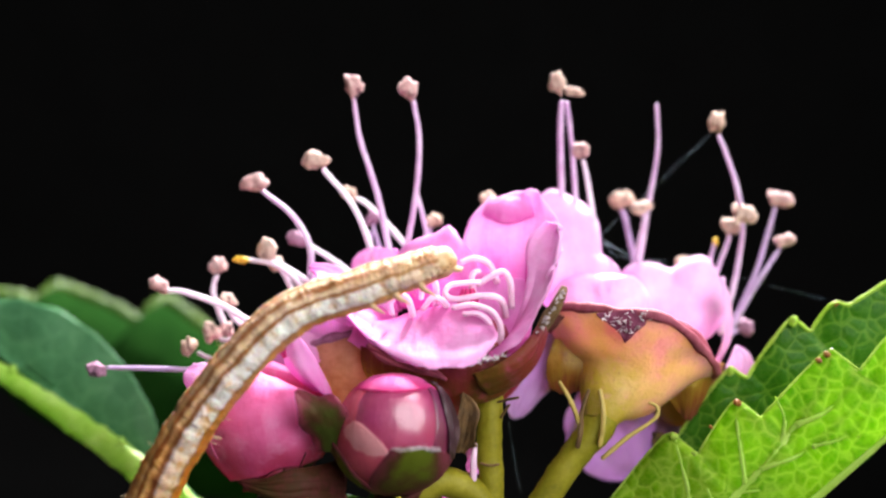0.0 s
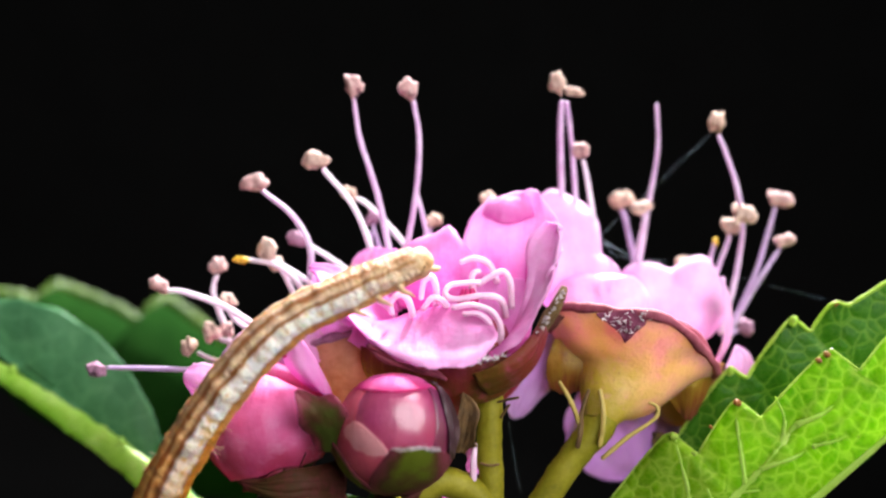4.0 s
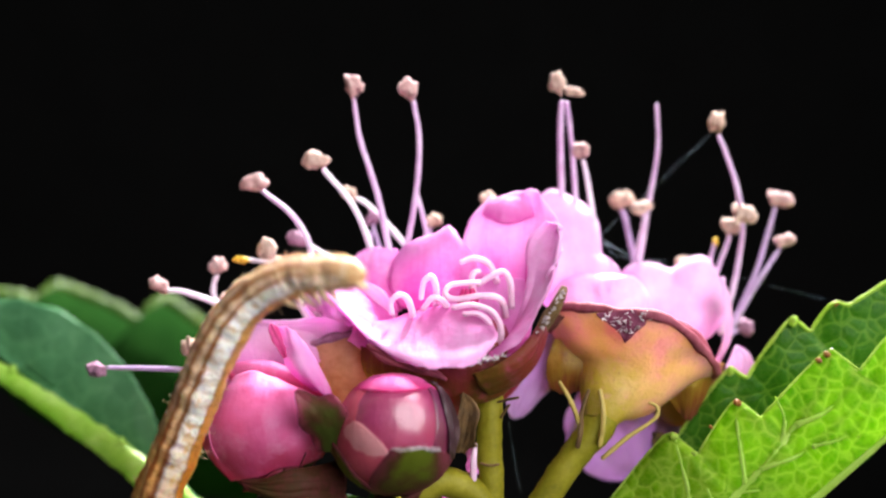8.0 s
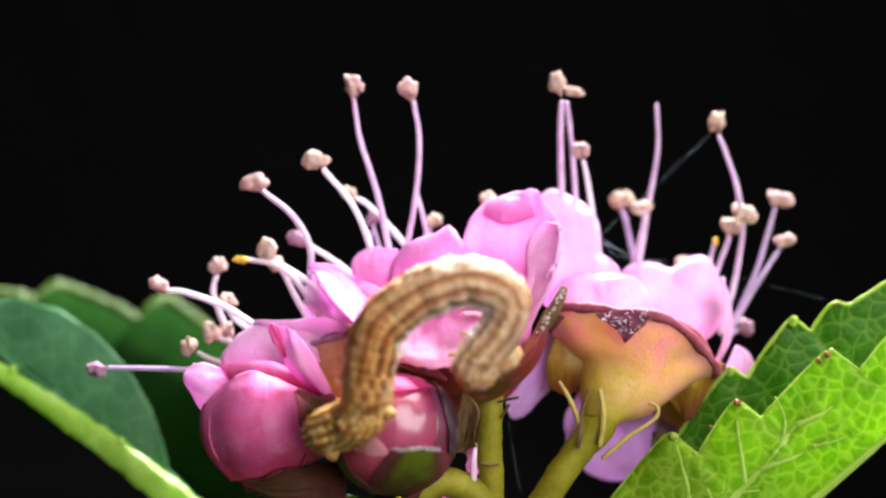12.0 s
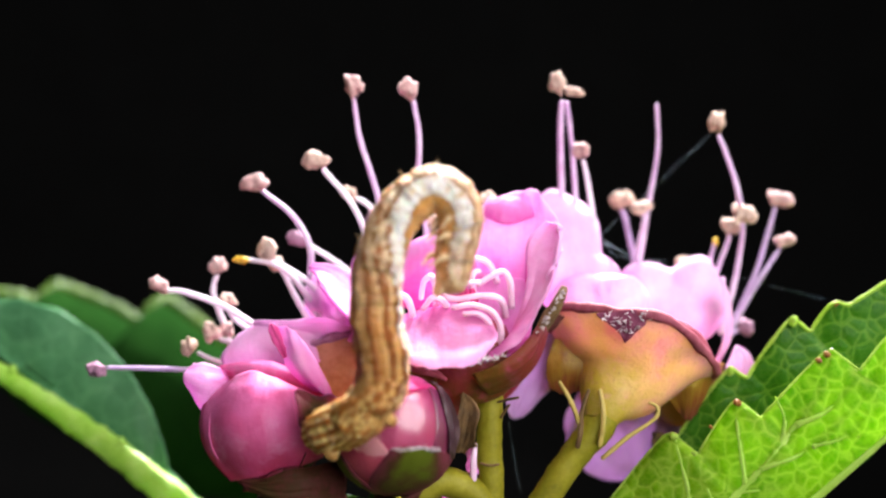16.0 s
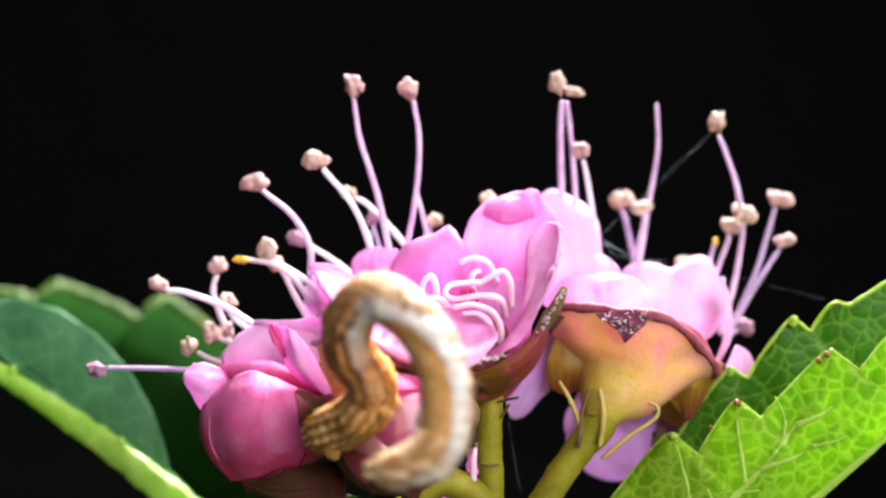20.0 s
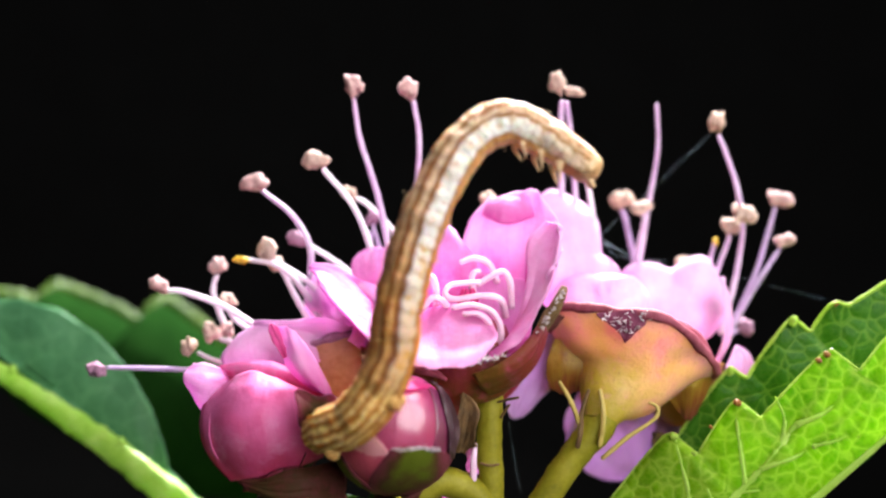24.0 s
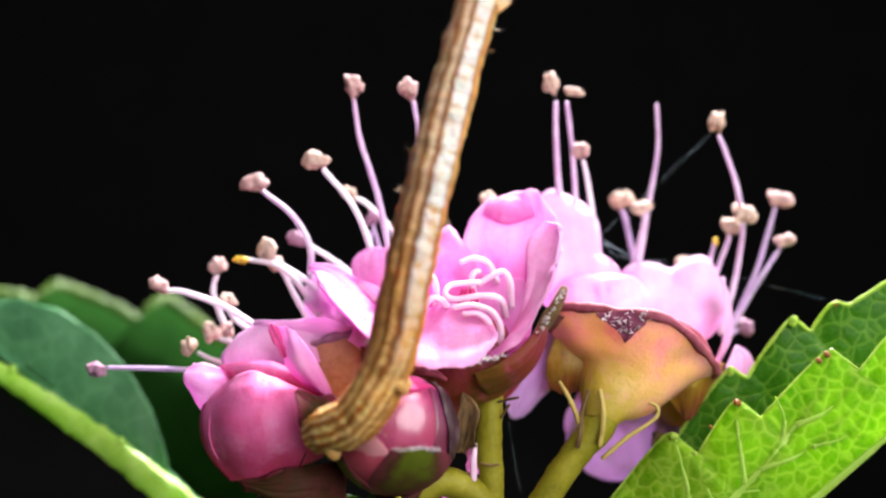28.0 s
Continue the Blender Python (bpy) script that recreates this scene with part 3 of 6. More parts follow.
def bell(parent, pts, radii, material, name="calyx_cup", label="", wave=0.05, seed=0, n=26, around=40, rim=None):
    """A cup turned about a curve of plan places, open at its end."""
    c = spline([at(*p) for p in pts], n)
    r = spline(radii, n)[:, 0] * U
    rows = []
    for j in range(n + 1):
        t = Vector(c[min(j + 1, n)] - c[max(j - 1, 0)]).normalized()
        s = t.cross(Vector((0.2, 1, 0.1))).normalized()
        e = t.cross(s)
        row = []
        for k in range(around + 1):
            a = 2 * math.pi * (k % around) / around
            z = 1 + wave * (j / n) ** 2 * (math.cos(5 * a + seed) + 0.6 * noise.noise(Vector((math.cos(a) * 2, math.sin(a) * 2, j / n * 2 + seed))))
            row.append(Vector(c[j]) + (s * math.cos(a) + e * math.sin(a)) * r[j] * z)
        rows.append(row)
    bm = bmesh.new()
    sheet(bm, rows, 7, False)
    cup = part(name, bm, material, parent, label)
    if rim:
        bm = bmesh.new()
        edge = [p + Vector((0, 0, 5 * U * noise.noise(p / (30 * U)))) for p in rows[-1]]
        tube(bm, edge, [rim[1] * (1 + 0.2 * math.sin(1.3 * k)) for k in range(len(edge))], n=120, around=8, rough=0.25)
        part("rim", bm, MAT[rim[0]], parent, "dark rim of the calyx")
    return cup


def lump(bm, o, size, turn, seed, level=3, rough=0.5, groove=0.5):
    """A two-lobed, grainy body of half-axes size (steps) at the world place o."""
    made = bmesh.ops.create_icosphere(bm, subdivisions=level, radius=1.0)["verts"]
    m = Euler([radians(a) for a in turn]).to_matrix()
    for v in made:
        p = v.co.copy()
        k = 1 - groove * math.exp(-(p.x / 0.22) ** 2) * max(0.0, 0.35 - p.y + 0.4)
        k += rough * (noise.noise(p * 1.4 + Vector((seed, 0, 0))) * 0.8 + noise.noise(p * 3.6 + Vector((0, seed, 0))) * 0.4 + noise.noise(p * 7.5 + Vector((seed, seed, 0))) * 0.22)
        v.co = o + m @ Vector((p.x * size[0], p.y * size[1], p.z * size[2])) * k * U
    return bm


def stamen(parent, pts, material, anther=None, radius=8.5, seed=0, tipmat=None, label=""):
    """A filament through plan places, base first; anther: half-axes and lean of its head."""
    bm = bmesh.new()
    k = len(pts)
    tube(bm, [at(*p) for p in pts], [radius * (0.88 - 0.26 * i / (k - 1)) for i in range(k)], n=26, around=10, rough=0.12, seed=seed)
    fil = part("stamen", bm, material, parent, label)
    if anther:
        sx, sy, sz, lean, dx, dy = anther
        x, y, d = pts[-1]
        bm = bmesh.new()
        lump(bm, at(x + dx, y + dy, d), (sx, sy, sz), (12 * math.sin(seed), lean, 20 * math.cos(seed * 2)), seed, 3, 0.6, 0.28)
        part("anther", bm, tipmat or MAT["anther"], fil)
    return fil

# ---------------------------------------------------------------- setting
def slab(name, lo, hi, label):
    bm = bmesh.new()
    bmesh.ops.create_cube(bm, size=1)
    for v in bm.verts:
        v.co = Vector([a + (b - a) * (q + 0.5) for a, b, q in zip(lo, hi, v.co)])
    me = bpy.data.meshes.new(name)
    bm.to_mesh(me)
    bm.free()
    me.materials.append(MAT["black_cloth"])
    return tagged(new(name, me), label, "backdrop", "", "structure")


slab("floor", (-0.3, -0.3, -0.005), (0.3, 0.3, 0.0), "black cloth floor under the cut sprig")
slab("backdrop", (-0.3, 0.25, 0.0), (0.3, 0.255, 0.4), "plain black cloth hung behind the flowers")

FORK = (820, 1120, 40)


def stalk(parent, pts, radii, material="stem_green", name="pedicel", label="", seed=0):
    bm = bmesh.new()
    tube(bm, [at(*p) for p in pts], radii, n=40, around=16, rough=0.12, seed=seed)
    return part(name, bm, MAT[material], parent, label)


twig = thing("twig", (at(*FORK).x, at(*FORK).y, 0), "upright green spirea shoot standing on the cloth", "twig")
bm = bmesh.new()
foot = Vector((at(*FORK).x, at(*FORK).y, 0.0006))
tube(bm, [foot, foot.lerp(at(*FORK), 0.5) + Vector((0.0004, 0, 0)), at(*FORK)], [60, 54, 48], n=40, around=16, rough=0.08)
part("stem", bm, MAT["bark"], twig)
stalk(twig, [FORK, (640, 1190, 10), (400, 1180, -30), (180, 1110, -60), (120, 1040, -60)], [40, 32, 28, 24, 16], "stem_shade", "side_stem")


# ---------------------------------------------------------------- flowers
def flower(place, label):
    return thing("spirea_flower", at(*place), label, "flower", "flowers of the cluster")


MIDP = MAT["petal_mid"]
ROSE, DEEP = MAT["petal_rose"], MAT["petal_deep"]
PALE, PINK, HOT, BUD, LILAC = MAT["petal_pale"], MAT["petal_pink"], MAT["petal_hot"], MAT["petal_bud"], MAT["petal_lilac"]
FIL, FILW, FILL, FILP = MAT["filament"], MAT["filament_white"], MAT["filament_lilac"], MAT["filament_pink"]
ANT, ANP, ANT_D, ANT_T = MAT["anther"], MAT["anther_pink"], MAT["anther_dark"], MAT["anther_tan"]

# the open flower in the middle
mid = flower((868, 705, 20), "open pink spirea flower with a rosette of curled white stamens")
bell(mid, [(868, 702, 16), (863, 690, 16), (852, 672, 26), (838, 646, 54)], [22, 52, 88, 100], MAT["cup_red"], label="dark maroon calyx cup, olive at its foot", seed=1, wave=0.03, rim=("rim_wine", 4))
# back, and the two behind the heart
patch(mid, [[(850, 560, 70), (890, 570, 60), (925, 570, 50), (945, 540, 44)], [(838, 500, 96), (880, 495, 84), (925, 500, 64), (965, 500, 48)], [(822, 440, 112), (870, 430, 100), (925, 430, 84), (984, 440, 60)],
            [(836, 386, 122), (880, 372, 112), (930, 372, 104), (988, 396, 80)], [(868, 352, 118), (900, 343, 122), (940, 337, 112), (972, 368, 94)]], PINK, 10, 1)
patch(mid, [[(705, 545, 80), (760, 550, 70), (810, 545, 60), (838, 520, 60)], [(690, 505, 92), (750, 500, 66), (805, 495, 66), (840, 490, 66)], [(693, 465, 106), (750, 450, 84), (800, 445, 82), (843, 460, 82)],
            [(712, 436, 114), (755, 425, 102), (795, 420, 96), (830, 440, 92)], [(752, 421, 116), (776, 408, 114), (795, 404, 112), (810, 418, 106)]], DEEP, 5, 3)
patch(mid, [[(630, 552, 90), (670, 556, 86), (712, 550, 90)], [(621, 480, 120), (665, 476, 112), (706, 480, 116)], [(628, 453, 126), (665, 446, 124), (706, 450, 124)], [(654, 442, 122), (675, 438, 126), (700, 441, 122)]], MIDP, 4, 4)
patch(mid, [[(852, 380, 104), (896, 396, 88), (946, 384, 92)], [(862, 362, 110), (900, 366, 96), (944, 366, 98)], [(880, 348, 116), (905, 344, 116), (936, 342, 112)]], DEEP, 3, 9, label="turned-in tip of the petal")
patch(mid, [[(930, 500, 30), (940, 512, 26), (950, 516, 20)], [(932, 460, 38), (946, 466, 30), (958, 470, 22)], [(936, 424, 48), (952, 430, 38), (966, 436, 26)]], DEEP, 3, 10)
# the petal that sweeps out to the side, its near edge turned up
patch(mid, [[(702, 540, 60), (706, 565, 40), (715, 590, 6), (724, 618, -30)], [(662, 505, 72), (662, 540, 46), (670, 578, 4), (692, 624, -50)], [(618, 482, 74), (616, 514, 46), (622, 556, -10), (652, 598, -54)],
            [(586, 469, 64), (578, 490, 44), (582, 528, -6), (612, 563, -42)], [(554, 472, 54), (549, 484, 46), (552, 498, 16), (572, 520, -14)]], DEEP, 11, 5)
# the front petal, hanging towards the camera
patch(mid, [[(690, 560, 24), (740, 552, 22), (790, 545, 8), (836, 548, -6), (866, 574, 0)], [(655, 572, -8), (715, 584, -22), (780, 574, -22), (838, 566, -14), (878, 586, -44)], [(650, 592, -40), (710, 611, -60), (780, 610, -62), (838, 598, -46), (876, 602, -64)],
            [(672, 614, -66), (715, 633, -82), (780, 638, -94), (832, 630, -94), (866, 616, -74)], [(700, 640, -76), (740, 649, -100), (780, 652, -110), (820, 648, -104), (850, 636, -84)]], PINK, 10, 6)
# the petal that stands up at its other side, seen along its edge
patch(mid, [[(856, 636, -60), (880, 620, -50), (902, 610, -30)], [(888, 624, -78), (916, 580, -52), (926, 545, -16)], [(926, 602, -76), (948, 540, -44), (934, 490, 14)], [(956, 550, -58), (980, 474, -18), (936, 430, 44)], [(975, 480, -24), (990, 412, 14), (966, 396, 54)], [(984, 446, -4), (991, 410, 16), (980, 394, 36)]], PINK, 9, 2)
patch(mid, [[(800, 632, 6), (862, 646, -26), (935, 606, -24)], [(780, 560, 50), (840, 560, 44), (945, 560, 24)], [(790, 500, 74), (850, 490, 76), (945, 500, 52)]], DEEP, 5, 8)
petal(mid, [(650, 612, -44), (690, 634, -60), (740, 652, -66), (790, 672, -60)], [6, 11, 11, 6], MAT["rim_wine"], (0.2, 1, 0.2), -0.2, 5, 84, name="sepal", label="withered wine-red sepal")
patch(mid, [[(940, 596, -66), (950, 602, -72), (960, 600, -66)], [(960, 560, -76), (972, 560, -86), (984, 566, -76)], [(984, 524, -78), (992, 526, -86), (1000, 530, -78)], [(996, 508, -74), (999, 508, -76), (1003, 511, -74)]], MAT["dry_brown"], 3, 21, name="sepal", label="dry brown pointed sepal with silvery flecks")
patch(mid, [[(836, 662, -66), (850, 684, -58), (868, 700, -30)], [(888, 642, -84), (905, 660, -76), (918, 678, -48)], [(930, 604, -84), (946, 622, -78), (954, 634, -58)], [(956, 570, -80), (966, 580, -80), (972, 588, -70)]], MAT["cup_red"], 4, 24, name="calyx_lobe", label="maroon lobe of the calyx running up to a dry tip")
# the brown cup wall between this flower and the pale one
patch(mid, [[(656, 676, 30), (682, 688, 20), (716, 700, 10), (760, 705, 0)], [(642, 648, 20), (676, 660, 0), (720, 674, -14), (770, 680, -20)], [(638, 612, 8), (672, 626, -20), (722, 648, -36), (780, 664, -40)]], MAT["cup_lobe"], 5, 23, name="calyx_lobe", label="amber-brown lobe of the calyx")

stalk(mid, [(868, 692, 20), (866, 800, 20), (866, 900, 22), FORK], [23, 23, 24, 34])
# rosette of curled stamens
for k, pts in enumerate((
        [(735, 580, 20), (724, 535, -10), (708, 522, -20), (692, 535, -16), (694, 556, -8)],
        [(772, 560, 30), (772, 510, 5), (763, 490, 0), (750, 500, 2), (745, 530, 10)],
        [(895, 560, 20), (885, 530, -8), (850, 524, -14), (805, 530, -10), (788, 520, -6), (800, 504, -2), (850, 500, 0)],
        [(905, 545, 20), (903, 500, 0), (890, 481, -4), (868, 490, -2), (845, 505, 4)],
        [(884, 622, -20), (886, 580, -30), (870, 552, -34), (836, 540, -34), (800, 545, -30)],
        [(880, 500, 50), (866, 468, 40), (840, 458, 36), (815, 464, 40)],
        [(872, 600, -10), (866, 572, -26), (846, 556, -34), (820, 556, -30)],
        [(842, 540, 30), (835, 500, 24), (838, 484, 20), (850, 480, 24)],
        [(800, 560, 10), (785, 535, 2), (765, 528, 0), (748, 548, 4)])):
    stamen(mid, pts, FILP, None, 7.6, k, label="white-pink curled filament" if k == 0 else "")
rnd = random.Random(12)
bm = bmesh.new()
for k in range(46):
    x = rnd.gauss(858, 16)
    o = at(x, 640 - (x - 850) * 0.25 + rnd.uniform(-4, 4), -94 + abs(x - 846) * 0.35)
    tube(bm, [o, o + Vector((rnd.uniform(-3, 3), -4, rnd.uniform(-2, 4))) * U, o + Vector((rnd.uniform(-6, 6), -7, rnd.uniform(-3, 6))) * U], [1.3, 1.2, 0.6], n=4, around=5)
for k in range(34):
    f = rnd.uniform(0.1, 0.95)
    o = at(948 + 52 * f + rnd.uniform(-7, 7) * (1 - 0.6 * f), 600 - 90 * f, -88)
    tube(bm, [o, o + Vector((rnd.uniform(-3, 3), -3, rnd.uniform(-3, 3))) * U, o + Vector((rnd.uniform(-5, 5), -5, rnd.uniform(-5, 5))) * U], [1.2, 1.1, 0.6], n=4, around=5)
tagged(part("fuzz", bm, MAT["fuzz"], mid, "white flecks on the rim of the calyx"), kind="stuff")
bm = bmesh.new()
for k in range(7):
    a = k * 0.9
    tube(bm, [at(828 + 10 * math.cos(a), 560, 30 + 10 * math.sin(a)), at(828 + 13 * math.cos(a), 535, 20 + 12 * math.sin(a)), at(828 + 9 * math.cos(a), 512, 16 + 8 * math.sin(a))], [7, 7, 3], n=10, around=8)
part("pistil", bm, HOT, mid, "crimson pistils in the heart of the flower")

# the flower seen from below
low = flower((1040, 740, 60), "pink spirea flower seen from below with amber calyx")
bell(low, [(1056, 748, 42), (1074, 710, 60), (1098, 672, 88), (1112, 618, 117)], [24, 50, 88, 156], MAT["cup_amber"], label="amber calyx cup flushed with red", wave=0.06, seed=3, rim=("rim_wine", 9))
round_petal(low, (1020, 450, 175), (46, 50, 72, 98, 127, 112, 90, 90, 108, 100, 125, 100), PALE, (0.05, -0.3), 0.12, 10, 31, base=-80)
round_petal(low, (1190, 532, 190), (94, 97, 92, 58, 78, 104, 90, 90, 86, 80, 92, 96), PALE, (0.05, -0.3), 0.12, 9, 32, base=-95, folds=6)
round_petal(low, (1066, 528, 125), (84, 70, 50, 44, 52, 72, 88, 80, 62, 55, 62, 76), PALE, (0.0, -0.3), 0.1, 9, 33, base=-90)
petal(low, [(1262, 650, 130), (1282, 600, 130), (1286, 540, 146), (1276, 492, 160)], [14, 20, 22, 16], PALE, (0.4, 0, 1), 0.2, 4, 34)
petal(low, [(1285, 700, 160), (1308, 650, 168), (1303, 612, 172)], [16, 26, 16], PALE, (1, 0, 0.2), 0.2, 4, 35)
petal(low, [(972, 592, 130), (942, 655, 150), (905, 740, 150)], [16, 42, 28], LILAC, (0.85, 0.45, 0.2), 0.25, 7, 36)
# recurved lobes under the rim
patch(low, [[(984, 600, 100), (1010, 604, 96), (1046, 622, 96)], [(968, 642, 96), (1000, 650, 84), (1046, 655, 84)], [(972, 688, 104), (1000, 698, 98), (1036, 690, 92)]], MAT["cup_lobe"], 4, 46, name="calyx_lobe", label="drooping amber lobe of the calyx")
patch(low, [[(1160, 668, 84), (1215, 650, 74), (1268, 636, 96)], [(1176, 695, 104), (1220, 690, 90), (1254, 688, 104)], [(1200, 730, 112), (1214, 744, 112), (1230, 736, 114)]], MAT["cup_lobe"], 4, 47, name="calyx_lobe", label="drooping amber lobe of the calyx")
petal(low, [(1108, 550, -24), (1110, 572, -26), (1106, 606, -20)], [54, 34, 4], MAT["sepal_wine"], (1, 0.05, 0), -0.1, 3, 37, name="sepal", label="folded purple sepal with white fuzz", tip=3)
patch(low, [[(1174, 562, 30), (1180, 570, 24), (1178, 580, 24)], [(1216, 572, 52), (1220, 584, 44), (1212, 596, 44)], [(1248, 602, 74), (1248, 614, 66), (1238, 622, 66)], [(1270, 655, 100), (1266, 660, 94), (1258, 660, 94)]], MAT["rim_wine"], 3, 39, name="sepal", label="wine-red folded edge of the calyx")
patch(low, [[(988, 556, 40), (1000, 562, 34)], [(970, 572, 34), (980, 584, 30)], [(950, 590, 40), (956, 598, 40)]], MAT["sepal_maroon"], 3, 38, name="sepal")
rnd = random.Random(5)
bm = bmesh.new()
for k in range(64):
    x, y = rnd.uniform(1066, 1158), rnd.uniform(554, 596)
    if abs(x - 1110) > (606 - y) * 1.05:
        continue
    a = rnd.uniform(0, 6.28)
    o, e = at(x, y, -26), at(x + 9 * math.cos(a), y + 6 * math.sin(a), -36)
    tube(bm, [o, o.lerp(e, 0.5) + Vector((0, -2 * U, 0)), e], [1.2, 1.1, 0.5], n=4, around=5)
tagged(part("fuzz", bm, MAT["fuzz"], low, "white hairs on the purple sepal"), kind="stuff")
stalk(low, [(1072, 700, 58), (1056, 756, 42), (986, 850, 34), FORK], [36, 31, 26, 34])
for pts, r, mat in (([(1028, 760, 2), (1012, 715, -6), (990, 676, 4)], 4.5, "bract"), ([(1062, 790, 4), (1068, 735, 0), (1062, 690, 10)], 5, "bract"),
                    ([(1066, 812, 20), (1110, 775, 24), (1158, 742, 30), (1164, 722, 34), (1148, 712, 38)], 4.5, "bract"), ([(1022, 792, 0), (1028, 760, -4), (1030, 728, 0), (1042, 690, 6)], 5, "dry_brown")):
    bm = bmesh.new()
    tube(bm, [at(*p) for p in pts], [r, r, r * 0.8] + [r * 0.7] * (len(pts) - 3), n=20, around=9, rough=0.2)
    part("bract", bm, MAT[mat], low, "thin yellowish bract")

# the flower hanging behind it
back = flower((1215, 770, 210), "half-hidden spirea flower with brown calyx and lilac petals")
bell(back, [(1240, 760, 190), (1232, 735, 190), (1212, 700, 196), (1205, 650, 205)], [14, 40, 66, 74], MAT["calyx_brown"], label="brown calyx cup", seed=4)
round_petal(back, (1108, 776, 240), (92, 92, 90, 84, 92, 104, 108, 98, 82, 76, 78, 86), LILAC, (0.0, 0.1), 0.12, 19, 41, base=90)
petal(back, [(1046, 690, 215), (1030, 740, 225), (1022, 795, 225)], [20, 34, 22], LILAC, (1, 0.1, 0), 0.2, 6, 42)
petal(back, [(1200, 720, 225), (1190, 770, 222), (1160, 800, 220)], [30, 40, 30], LILAC, (1, 0.2, 0), 0.2, 6, 43)
round_petal(back, (806, 872, 110), (26, 24, 22, 24, 28, 26, 24, 26, 28, 30, 28, 26), MIDP, (0, 0), 0.1, 8, 44, base=90)
round_petal(back, (838, 812, 60), (10, 16, 24, 30, 24, 14, 10, 14, 24, 30, 24, 16), MIDP, (0, 0), 0.1, 4, 45, base=90)
bm = bmesh.new()
lump(bm, at(1165, 778, 150), (14, 12, 16), (0, 20, 0), 3)
part("anther", bm, MAT["dry_brown"], back)
stalk(back, [(1240, 755, 190), (1190, 860, 150), (1030, 980, 90), FORK], [16, 16, 20, 30])

# the flower on the far side
far = flower((640, 740, 100), "pale spirea flower half hidden behind the buds")
bell(far, [(645, 742, 96), (632, 705, 98), (612, 650, 102), (600, 604, 110)], [20, 46, 64, 66], MAT["calyx_tan"], label="tan-pink calyx cup", seed=6, rim=("anther_dark", 8))
round_petal(far, (582, 525, 125), (58, 60, 56, 54, 50, 46, 44, 48, 54, 62, 66, 62), PALE, (0.0, -0.3), 0.15, 17, 51, base=-70)
petal(far, [(640, 590, 60), (570, 576, 60), (510, 576, 70), (450, 570, 80)], [12, 20, 18, 10], PALE, (0.1, 1, 0.6), 0.2, 5, 52)
petal(far, [(640, 620, 30), (660, 585, 40), (640, 540, 60), (590, 510, 80)], [30, 42, 44, 24], PALE, (0.9, -0.5, 0.2), 0.2, 7, 53)

stalk(far, [(645, 738, 96), (680, 860, 80), (740, 980, 60), FORK], [20, 20, 22, 30])

